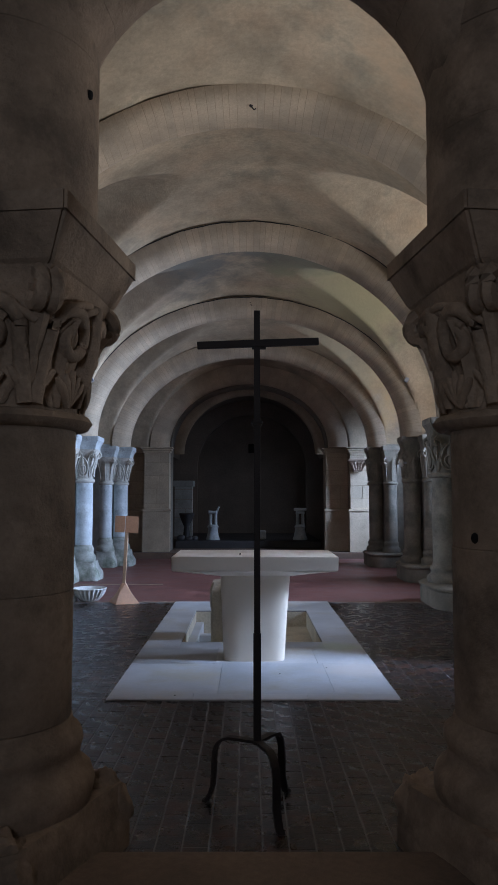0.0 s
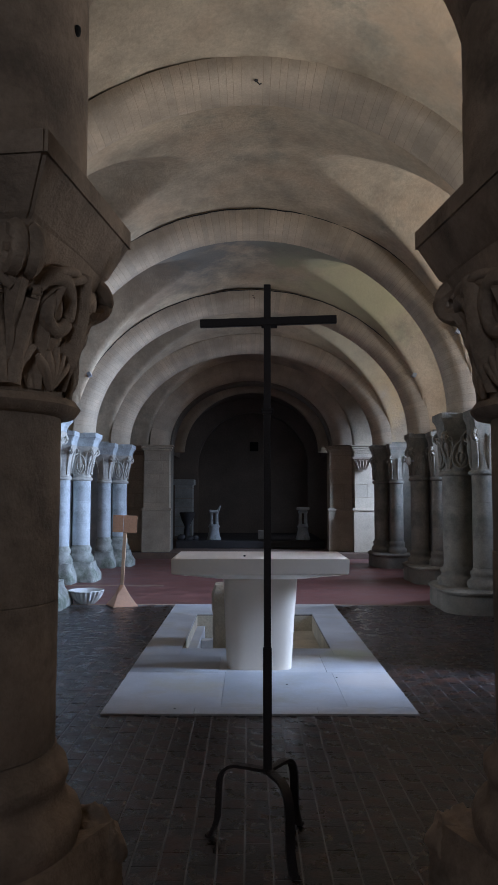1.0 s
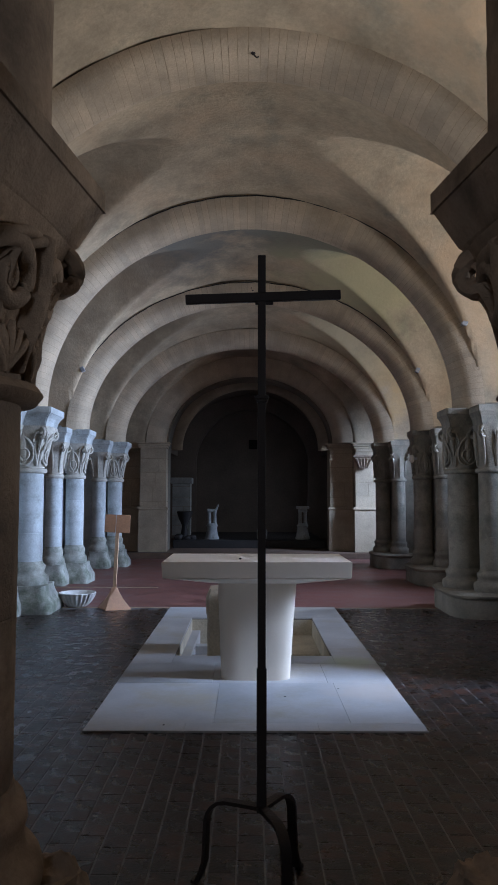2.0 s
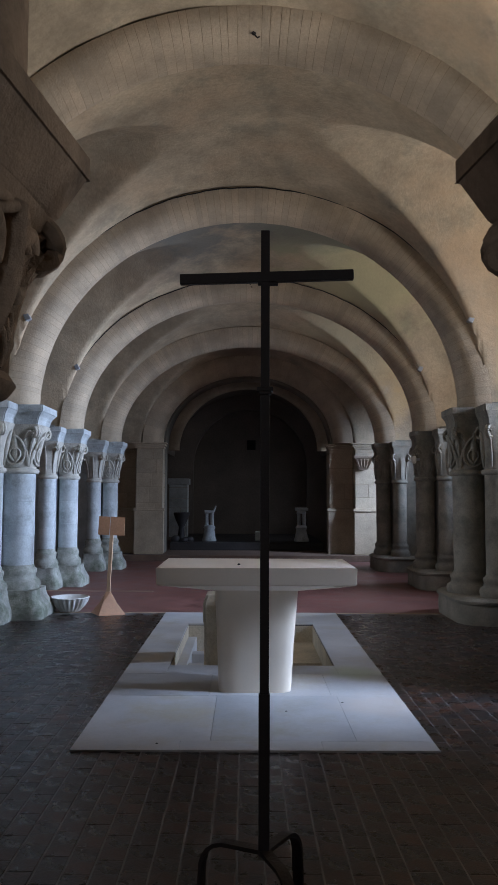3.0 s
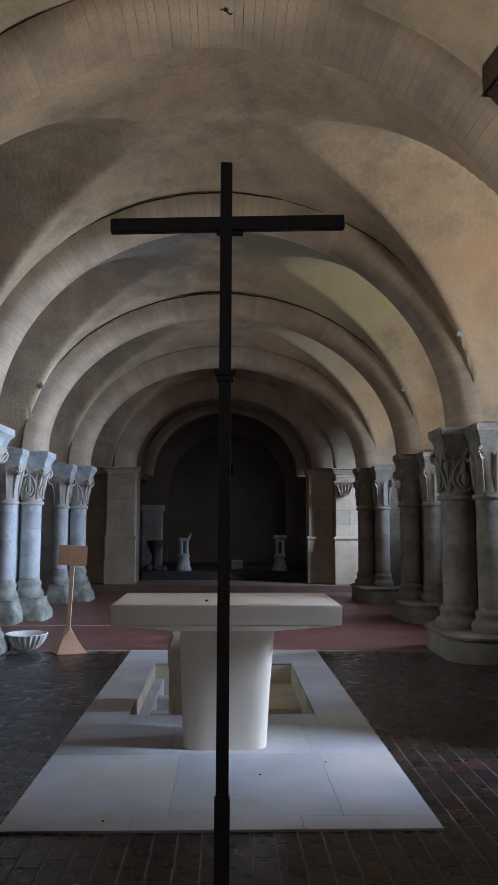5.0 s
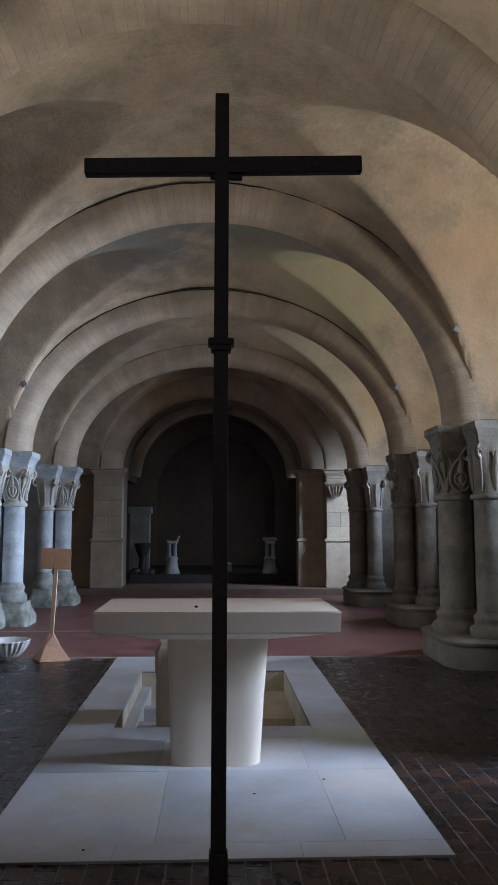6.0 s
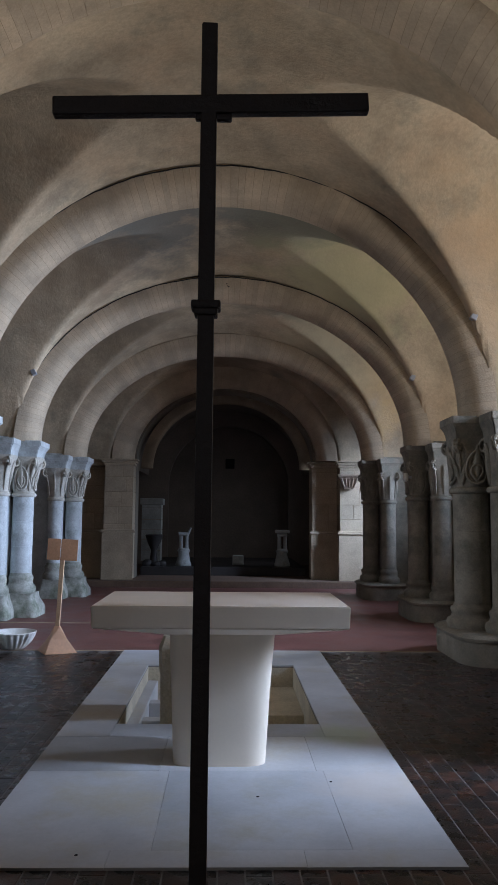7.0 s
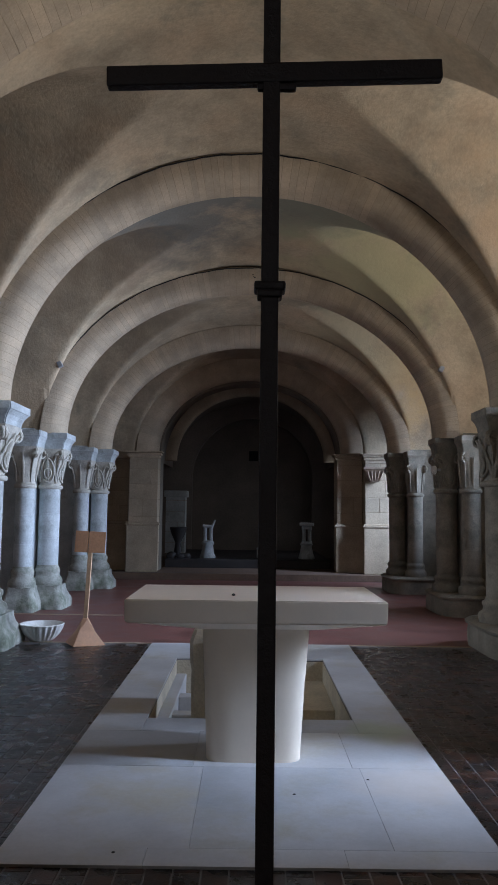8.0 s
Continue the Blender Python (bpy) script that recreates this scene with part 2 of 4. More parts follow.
ceiling = tagged(new("ceiling"), "pale plastered groin vaults, stained grey and ochre, with warm light painted in patches", "vault", kind="structure")
lines = [3.5] + ARCH_Y + [19.6]
spans = [2.85] + [a + d + 0.02 for a, d in zip(ARCH_A, DEPTHS)] + [2.5]
crowns = [5.6] + [Z_SPRING + b + d for b, d in zip(ARCH_B, DEPTHS)] + [4.84]


def vault_height(x, y, y0, y1, crown, seed, a):
    rise = crown - Z_SPRING
    main = rise * math.sqrt(max(0.0, 1 - (x / a) ** 2))
    half = (y1 - y0) / 2 - 0.30
    yc = (y0 + y1) / 2
    cross = (rise - 0.10) * math.sqrt(max(0.0, 1 - ((y - yc) / half) ** 2))
    side = 1.5 * math.sqrt(max(0.0, 1 - ((abs(x) - 4.6) / 0.8) ** 2))
    k = 0.012
    top = max(main, cross, side)
    soft = top + k * math.log(sum(math.exp((h - top) / k) for h in (main, cross, side)))
    bumpy = 0.035 * noise.noise(Vector((x * 0.9, y * 0.9, seed))) + 0.012 * noise.noise(Vector((x * 3, y * 3, seed)))
    return Z_SPRING + soft + bumpy


for n, (y0, y1) in enumerate(zip(lines, lines[1:])):
    bm = bmesh.new()
    nx, ny = 300, 92
    xs = [-WALL_X - 0.02 + (2 * WALL_X + 0.04) * i / nx for i in range(nx + 1)]
    ys = [y0 + (y1 - y0) * j / ny for j in range(ny + 1)]
    grid = [[bm.verts.new((x, y, vault_height(x, y, y0, y1, crowns[n] + (crowns[n + 1] - crowns[n]) * j / ny + 0.13 * math.sin(math.pi * j / ny), n * 3.7, spans[n] + (spans[n + 1] - spans[n]) * j / ny))) for x in xs] for j, y in enumerate(ys)]
    for j in range(ny):
        for i in range(nx):
            bm.faces.new((grid[j][i], grid[j][i + 1], grid[j + 1][i + 1], grid[j + 1][i]))
    part("vault_bay", bm, PLASTER, ceiling, smooth=True)
part("roof_slab", boxed(-6.2, 6.2, -3.2, 27.4, 6.3, 6.6), WALL, ceiling)
part("ambulatory_ceiling", boxed(-WALL_X - 0.02, WALL_X + 0.02, -2.6, 2.9, 4.6, 4.9), PLASTER, ceiling)


def pierced_wall(name, axis_x, side, y0, y1, z1, holes, label):
    """A thick wall along y at x, with window openings cut through."""
    bm = bmesh.new()
    xa, xb = sorted((side * axis_x, side * (axis_x + 0.7)))
    cuts = sorted(holes)
    at = y0
    for y in cuts:
        box(bm, xa, xb, at, y - WIN_W / 2, -0.6, z1)
        box(bm, xa, xb, y - WIN_W / 2, y + WIN_W / 2, -0.6, WIN_Z0)
        box(bm, xa, xb, y - WIN_W / 2, y + WIN_W / 2, WIN_Z1, z1)
        at = y + WIN_W / 2
    box(bm, xa, xb, at, y1, -0.6, z1)
    ob = part(name, bm, WALL)
    return tagged(ob, label, "wall", kind="structure")


pierced_wall("wall_west", WALL_X, -1, -2.6, 19.6, 6.3, [w[1] for w in WINDOWS if w[0] < 0], "ochre rendered aisle wall with deep windows")
pierced_wall("wall_east", WALL_X, 1, -2.6, 19.6, 6.3, [w[1] for w in WINDOWS if w[0] > 0], "ochre rendered aisle wall with deep windows")
bm = bmesh.new()
for x0, x1, z0, z1 in ((-6.0, -1.4, -0.6, 6.3), (-0.4, 6.0, -0.6, 6.3), (-1.4, -0.4, -0.6, WIN_Z0), (-1.4, -0.4, WIN_Z1, 6.3)):
    box(bm, x0, x1, -3.2, -2.6, z0, z1)
tagged(part("wall_south", bm, WALL), "plain rendered ambulatory end wall", "wall", kind="structure")

# unseen wall, added to keep the near window's light off the right piers
tagged(part("wall_aisle", boxed(3.78, WALL_X, 7.1, 7.6, -0.6, 6.3), WALL), "plain unseen cross wall added to stop window light along the aisle", "wall", kind="structure")

# wall over the entry columns, opened by a round arch
COL_L, COL_R, COL_Y, COL_RAD = -1.07, 1.19, 3.2, 0.33
ENTRY_CX, ENTRY_R, ENTRY_SPRING = 0.035, 0.775, 3.12
bm = bmesh.new()
for x0, x1, z0 in ((-6.0, -4.2, -0.6), (-4.2, COL_L - 0.30, 3.6), (COL_R + 0.30, 4.9, 3.6), (4.9, 6.0, -0.6), (COL_L - 0.30, COL_R + 0.30, ENTRY_SPRING + ENTRY_R + 0.28)):
    box(bm, x0, x1, 2.95, 3.5, z0, 6.3)
tagged(part("wall_entry", bm, WALL), "rendered wall above the entry arch", "wall", kind="structure")

# ---- floor ----
floor = tagged(new("floor"), "worn crypt floor of black brick, red tile and stone", "floor", kind="structure")
SL_X0, SL_X1, SL_Y0, SL_Y1 = -1.06, 1.13, 5.74, 11.08
PIT_X0, PIT_X1, PIT_Y0, PIT_Y1, PIT_Z = -0.70, 0.76, 8.0, 10.22, -0.42
bm = bmesh.new()
for a in ((-6, PIT_X0, 3.1, 11.1), (PIT_X1, 6, 3.1, 11.1), (PIT_X0, PIT_X1, 3.1, PIT_Y0), (PIT_X0, PIT_X1, PIT_Y1, 11.1)):
    box(bm, *a, -0.6, -0.0018)
part("grout_bed", bm, GROUT, floor)
part("red_tile_floor", boxed(-6, 6, 11.1, 18.95, -0.6, -0.003), RED_TILE, floor, "dull red terracotta floor")
part("pale_floor_strip", boxed(-3.2, 3.2, 11.085, 11.13, -0.02, 0.002), MORTAR, floor)
part("pale_floor_strip", boxed(-3.4, -1.5, 13.34, 13.39, -0.02, 0.001), MORTAR, floor)
part("far_step", boxed(-6, 6, 18.95, 26.6, -0.6, 0.14, bevel=0.012), EARTH, floor, "brown worn stone step")
part("near_sill", boxed(-6, 6, -2.6, 3.16, -0.6, 0.09, bevel=0.02), SILL, floor, "worn brown stone step")

# ---- ribs ----
def rib(y, a, b, count, seed, z_spring=Z_SPRING, half=RIB_HALF, depth=0.38, cx=0.0, material_=RIB):
    """A round-nosed transverse rib built of separate voussoirs on a mortar core."""
    top = thing("vault_rib", cx, y, z_spring, "round-nosed limestone vault rib of narrow voussoirs", "arch", "vault ribs")
    shape = [(math.cos(math.pi * i / 8), math.sin(math.pi * i / 8)) for i in range(9)]

    def ring(th, shrink):
        s = []
        n = Vector((math.cos(th) / a, 0, math.sin(th) / b)).normalized()
        p = Vector((a * math.cos(th), 0, b * math.sin(th)))
        for u, v in shape:
            yy = half * (abs(u) ** 0.75) * (1 if u > 0 else -1)
            out = (depth + 0.05) * (1 - v ** 0.8)
            s.append(p + n * (out + shrink) + Vector((0, yy * (1 - shrink * 1.5), 0)))
        return s

    def sweep(ths, shrink, cap):
        m = bmesh.new()
        rs = [[m.verts.new(c) for c in ring(th, shrink)] for th in ths]
        for p, q in zip(rs, rs[1:]):
            for i in range(len(p) - 1):
                m.faces.new((p[i], p[i + 1], q[i + 1], q[i]))
        if cap:
            m.faces.new(rs[0])
            m.faces.new(rs[-1][::-1])
        return m

    part("mortar_core", sweep([math.pi * i / 60 for i in range(61)], 0.0008, True), MORTAR, top, smooth=True)
    rnd = random.Random(seed)
    cuts = [0.0]
    while cuts[-1] < math.pi - 0.05:
        cuts.append(cuts[-1] + math.pi / count * rnd.uniform(0.7, 1.3))
    cuts[-1] = math.pi
    for p, q in zip(cuts, cuts[1:]):
        g = 0.0008
        part("voussoir", sweep([p + g, (p + q) / 2, q - g], rnd.uniform(-0.0032, -0.001), True), material_, top, smooth=True)
    return top


for n, (y, b) in enumerate(zip(ARCH_Y, ARCH_B)):
    rib(y, ARCH_A[n], b, 104, n, depth=DEPTHS[n], half=0.37 if n == 0 else RIB_HALF)
rib(COL_Y, ENTRY_R, ENTRY_R, 13, 9, ENTRY_SPRING, 0.30, 0.32, ENTRY_CX, ENTRY)


# ---- carved work ----
def capital_parts(top, r, half, z0, z1, z2, rich, yaw=0.0, carved=CARVED, plain=SHAFT, cavetto=False):
    """Neck ring, bell, carving and abacus; round below, square above."""
    h = z1 - z0
    bm = bmesh.new()
    segs, rows = 40, 9
    rings = []
    for j in range(rows + 1):
        t = j / rows
        ring = []
        for i in range(segs):
            a = 2 * math.pi * i / segs
            c, s = math.cos(a), math.sin(a)
            sq = 1 / max(abs(c), abs(s))
            k = t ** 2.2
            rad = (r * 1.02) * (1 - k) + half * 0.86 * k * (sq * 0.8 + 0.2 * 1.1)
            ring.append(bm.verts.new((c * rad, s * rad, z0 + h * t)))
        rings.append(ring)
    for p, q in zip(rings, rings[1:]):
        for i in range(segs):
            bm.faces.new((p[i], p[(i + 1) % segs], q[(i + 1) % segs], q[i]))
    bm.faces.new(rings[0][::-1])
    bm.faces.new(rings[-1])
    spin = Matrix.Rotation(yaw, 4, "Z")
    bm.transform(spin)
    part("bell", bm, carved, top, smooth=True)
    neck = lathe([(r * 1.0, z0 - 0.07), (r * 1.16, z0 - 0.062), (r * 1.22, z0 - 0.035), (r * 1.16, z0 - 0.008), (r * 1.0, z0)], 40, 0.01)
    part("neck_ring", neck, carved, top, smooth=True)

    def surf(a, t, lift=0.0):
        c, s = math.cos(a), math.sin(a)
        sq = 1 / max(abs(c), abs(s))
        k = t ** 2.2
        rad = (r * 1.02) * (1 - k) + half * 0.86 * k * (sq * 0.8 + 0.22) + lift
        return Vector((c * rad, s * rad, z0 + h * t))

    w = r * 0.13
    def carve(kind, *rods):
        m = bmesh.new()
        for pts, radii, flat in rods:
            tube(m, pts, radii, 8, flat)
        m.transform(spin)
        part(kind, m, carved, top, smooth=True)

    for q in range(4):
        mid = q * math.pi / 2
        if rich == 3:
            # a thick stem looped into a roundel round a small palmette, with leaves curling off it
            loop = [surf(mid + 0.50 * math.cos(2 * math.pi * i / 24) * (1 - 0.25 * math.sin(2 * math.pi * i / 24)), 0.40 + 0.33 * math.sin(2 * math.pi * i / 24), w * 0.8) for i in range(25)]
            carve("roundel", (loop, w * 0.62, 1.0))
            for sgn in (-1, 1):
                curl = [surf(mid + sgn * (0.05 + 0.24 * math.sin(f * 3.9)), 0.16 + 0.42 * f - 0.14 * max(0.0, f - 0.7) / 0.3, w * (0.7 + 0.4 * f)) for f in [i / 12 for i in range(13)]]
                carve("scroll", (curl, [w * (0.62 - 0.02 * i) for i in range(13)], 1.0))
                tip = [surf(mid + sgn * (0.44 + 0.26 * f), 0.62 + 0.22 * math.sin(math.pi * f * 0.8), w * (0.8 + 0.5 * f)) for f in [i / 6 for i in range(7)]]
                carve("leaf", (tip, [w * (0.4 + 0.55 * math.sin(math.pi * i / 6)) for i in range(7)], 0.7))
                low = [surf(mid + sgn * (0.72 - 0.16 * f), 0.04 + 0.40 * f, w * (0.5 + 0.5 * f)) for f in [i / 6 for i in range(7)]]
                carve("leaf", (low, [w * (0.4 + 0.6 * math.sin(math.pi * i / 6)) for i in range(7)], 0.7))
        for sgn in (-1, 1) if rich == 2 else ():
            # a stem that climbs, turns inwards and curls round itself
            run = [surf(mid + sgn * (0.74 - 0.12 * t), 0.03 + 0.62 * t, w * 0.55) for t in [i / 9 for i in range(10)]]
            for i in range(30):
                f = i / 29
                ang = math.pi * (0.02 + 2.3 * f)
                rad = 0.275 * (1 - f * 0.72)
                run.append(surf(mid + sgn * (0.34 + rad * math.cos(ang) * 1.1), 0.56 + rad * math.sin(ang) * 0.9, w * (0.6 + 0.35 * f)))
            carve("scroll", (run, [w * (0.85 - 0.25 * i / 39) for i in range(40)], 1.0))
        leaf = [surf(mid, 0.04 + 0.82 * i / 10, w * (0.3 + 0.9 * (i / 10) ** 2)) for i in range(11)]
        carve("leaf", (leaf, [w * (0.5 + 1.0 * math.sin(math.pi * i / 10)) for i in range(11)], 0.5))
        if rich == 2:
            # palmettes: fans of lobes between the scrolls
            for off in (-0.78, -0.26, 0.26, 0.78):
                rods = []
                for k in range(-2, 3):
                    reach = 0.36 - 0.05 * abs(k)
                    lobe = [surf(mid + off + k * 0.085 * f * (1 + 0.4 * f), 0.03 + reach * f * (1 if abs(off) > 0.5 else 0.8), w * (0.40 + 0.55 * f)) for f in (0.0, 0.25, 0.5, 0.75, 1.0)]
                    rods.append((lobe, [w * 0.26, w * 0.42, w * 0.48, w * 0.44, w * 0.22], 1.0))
                carve("palmette", *rods)
            for off in (-0.40, 0.40):
                m = bmesh.new()
                sheet = []
                for j in range(17):
                    v = j / 16
                    wide = 0.34 * math.sin(math.pi * (0.10 + 0.86 * v)) * (1 + 0.16 * math.cos(v * 22))
                    sheet.append([m.verts.new(surf(mid + off + u * wide, 0.02 + 0.66 * v, w * (0.15 + 0.9 * (1 - abs(u)) * (0.7 + 0.5 * math.cos(u * 9)) * (0.4 + 0.6 * v) + 0.9 * v ** 3))) for u in [i / 8 - 1 for i in range(17)]])
                for p, q2 in zip(sheet, sheet[1:]):
                    for i in range(16):
                        m.faces.new((p[i], p[i + 1], q2[i + 1], q2[i]))
                m.transform(spin)
                part("broad_leaf", m, carved, top, smooth=True)
            # interlaced bands that cross above the scrolls
            for sgn in (-1, 1):
                band = [surf(mid + sgn * (0.75 - 1.25 * f), 0.62 + 0.22 * math.sin(math.pi * f), w * (0.75 + 0.25 * sgn * math.cos(3 * math.pi * f))) for f in [i / 14 for i in range(15)]]
                carve("interlace_band", (band, w * 0.42, 1.0))
        # corner volute
        bm = bmesh.new()
        corner = mid + math.pi / 4
        d = Vector((math.cos(corner), math.sin(corner), 0))
        side = Vector((-d.y, d.x, 0))
        base = surf(corner, 0.82, w * 0.2)
        for sgn in (-1, 1):
            pts = []
            for i in range(22):
                f = i / 21
                ang = math.pi * 0.75 - f * 7.6
                rad = h * 0.17 * (1 - 0.8 * f)
                pts.append(base + d * (rad * math.cos(ang) - h * 0.02) + Vector((0, 0, rad * math.sin(ang))) + side * sgn * w * (0.55 + 0.2 * f))
            tube(bm, pts, [w * (0.85 - 0.3 * i / 21) for i in range(22)], 6)
        rise = [surf(corner + 0.0, 0.05 + 0.75 * i / 8, w * 0.4) for i in range(9)]
        tube(bm, rise, [w * (0.5 + 0.06 * i) for i in range(9)], 6)
        bm.transform(spin)
        part("volute", bm, carved, top, smooth=True)
    # abacus: a deep chamfer under a plain fillet
    bm = bmesh.new()
    loops = []
    deep = z2 - z1
    outline = [(0.80, 0.0), (0.84, 0.08), (0.985, 0.70), (1.0, 0.71), (1.0, 1.0)]
    if cavetto:
        outline = [(0.78, 0.0), (0.80, 0.10), (0.82, 0.26), (0.87, 0.44), (0.94, 0.58), (0.985, 0.66), (1.0, 0.67), (1.0, 1.0)]
    for k, z in ((w, z1 + deep * u) for w, u in outline):
        loops.append([bm.verts.new((half * k * sx, half * k * sy, z)) for sx, sy in ((-1, -1), (1, -1), (1, 1), (-1, 1))])
    for p, q in zip(loops, loops[1:]):
        for i in range(4):
            bm.faces.new((p[i], p[(i + 1) % 4], q[(i + 1) % 4], q[i]))
    bm.faces.new(loops[0][::-1])
    bm.faces.new(loops[-1])
    bmesh.ops.bevel(bm, geom=[e for e in bm.edges if abs(e.verts[0].co.z - e.verts[1].co.z) > 0.01], offset=0.012, segments=2, affect="EDGES")
    bm.transform(spin)
    part("abacus", bm, plain, top)


def base_parts(top, r, half, z_plinth, z_top, round_plinth=False, yaw=0.0, seed=1.0, stone=WORN, flare=1.0, plinth=True):
    """Worn attic base rings over a round or cut-square plinth."""
    h = z_top - z_plinth
    prof = [(r * 1.62, z_plinth - 0.01), (r * 1.70, z_plinth + h * 0.10), (r * 1.72, z_plinth + h * 0.22), (r * 1.60, z_plinth + h * 0.36), (r * 1.34, z_plinth + h * 0.42),
            (r * 1.24, z_plinth + h * 0.54), (r * 1.28, z_plinth + h * 0.62), (r * 1.36, z_plinth + h * 0.70), (r * 1.32, z_plinth + h * 0.82), (r * 1.10, z_plinth + h * 0.88), (r * 1.03, z_top)]
    prof = [(r * (1 + (k / r - 1) * flare), z) for k, z in prof]
    part("base_moulding", lathe(prof, 36, 0.03, seed), stone, top, smooth=True)
    if not plinth:
        return
    if round_plinth:
        part("plinth", lathe([(half, 0.0), (half, z_plinth - 0.06), (half * 0.97, z_plinth - 0.02), (half * 0.90, z_plinth)], 28, 0.02, seed), stone, top, smooth=True)
        return
    bm = bmesh.new()
    loops = []
    for k, z in ((1.06, 0.0), (1.04, z_plinth * 0.35), (1.0, z_plinth * 0.7), (0.96, z_plinth)):
        loop = []
        for i in range(40):
            a = 2 * math.pi * (i + 0.5) / 40
            c, s = math.cos(a), math.sin(a)
            q = min(1 / max(abs(c), abs(s)), 1.36)
            wear = 1 + 0.06 * noise.noise(Vector((c * 2 + seed, s * 2, z * 4)))
            loop.append(bm.verts.new((half * k * q * c * wear, half * k * q * s * wear, z)))
        loops.append(loop)
    for p, q in zip(loops, loops[1:]):
        for i in range(40):
            bm.faces.new((p[i], p[(i + 1) % 40], q[(i + 1) % 40], q[i]))
    bm.faces.new(loops[0][::-1])
    bm.faces.new(loops[-1])
    bm.transform(Matrix.Rotation(yaw, 4, "Z"))
    part("plinth", bm, stone, top, smooth=True)


def drums(top, r, z0, z1, count, seed, stone=SHAFT):
    rnd = random.Random(seed)
    cuts = [z0] + sorted(z0 + (z1 - z0) * (i + rnd.uniform(-0.18, 0.18)) / count for i in range(1, count)) + [z1]
    for a, b in zip(cuts, cuts[1:]):
        k = rnd.uniform(0.992, 1.005)
        part("drum", lathe([(r * k - 0.004, a), (r * k, a + 0.003), (r * k, a + 0.006), (r * k, (a + b) / 2), (r * k, b - 0.006), (r * k, b - 0.003), (r * k - 0.004, b)], 36, 0.004, seed), stone, top, smooth=True)


def worn_block(top, half, h, yaw, seed):
    """A weathered corner spur at each corner of the plinth, broken back unevenly."""
    for q in range(4):
        a = math.pi / 4 + q * math.pi / 2 + yaw
        m = bmesh.new()
        bmesh.ops.create_icosphere(m, subdivisions=4, radius=1.0)
        d = Vector((math.cos(a), math.sin(a), 0))
        s = Vector((-d.y, d.x, 0))
        for v in m.verts:
            c = v.co.copy()
            n = 1 + 0.26 * noise.noise(c * 1.6 + Vector((seed * 7.0, q * 5.0, 0))) + 0.17 * noise.noise(c * 4.5 + Vector((q * 3.0, seed, 0)))
            sq = [math.copysign(abs(t) ** 0.75, t) for t in c]
            drop = 1 - 0.30 * max(0.0, sq[2])
            v.co = d * (half * 1.10 + sq[0] * 0.115 * n * drop) + s * (sq[1] * 0.095 * n * drop) + Vector((0, 0, max(0.0, h * 0.62 + sq[2] * h * 0.42 * n)))
        part("corner_spur", m, ENTRY_CARVED, top, smooth=True)


# entry columns
for cx, yaw, seed, z2 in ((COL_L, radians(-7), 1, 2.62), (COL_R, radians(7), 2, 2.62)):
    col = thing("column", cx, COL_Y, 0.0, "thick round limestone column with a carved scroll capital, in shade", "column", "entry columns")
    base_parts(col, COL_RAD, 0.43, 0.27, 0.60, False, yaw * 2.8, seed * 3.3, ENTRY_CARVED, 0.40)
    worn_block(col, 0.43, 0.30, yaw * 2.8, seed)
    drums(col, COL_RAD, 0.60, 1.79, 2, seed, ENTRY)
    capital_parts(col, COL_RAD, 0.47, 1.85, z2 - 0.25, z2, 2, yaw, ENTRY_CARVED, ENTRY)
    # a solid black bead stands in for the shaded socket
    hole = lathe([(0.002, -0.022), (0.013, -0.015), (0.016, 0.0), (0.013, 0.015), (0.002, 0.022)], 12, 0.1)
    hole.transform(Matrix.Translation((0.395, -0.10, 3.20) if cx < 0 else (-0.29, -0.155, 1.34)))
    part("socket_hole", hole, HOLE, col, "small socket hole, its shade put in as a black bead")
    drums(col, COL_RAD + 0.08, z2, 4.65 if cx < 0 else 3.9, 3, seed + 5, ENTRY)


# nave piers
def flared_plinth(half, h, seed):
    """A square plinth that sweeps out in a hollow curve to its worn foot."""
    bm = bmesh.new()
    loops = []
    for k, z in ((1.0, 0.0), (1.01, h * 0.18), (0.985, h * 0.36), (0.90, h * 0.50), (0.80, h * 0.66), (0.745, h * 0.84), (0.74, h)):
        loop = []
        for i in range(48):
            a = 2 * math.pi * (i + 0.5) / 48
            c, d = math.cos(a), math.sin(a)
            e = (abs(c) ** 16 + abs(d) ** 16) ** (-1 / 16)
            wear = 0.03 * noise.noise(Vector((c * 3 + seed, d * 3, z * 5)))
            loop.append(bm.verts.new((c * e * half * (k + wear), d * e * half * (k + wear), z)))
        loops.append(loop)
    for p, q in zip(loops, loops[1:]):
        for i in range(48):
            bm.faces.new((p[i], p[(i + 1) % 48], q[(i + 1) % 48], q[i]))
    bm.faces.new(loops[0][::-1])
    bm.faces.new(loops[-1])
    return bm


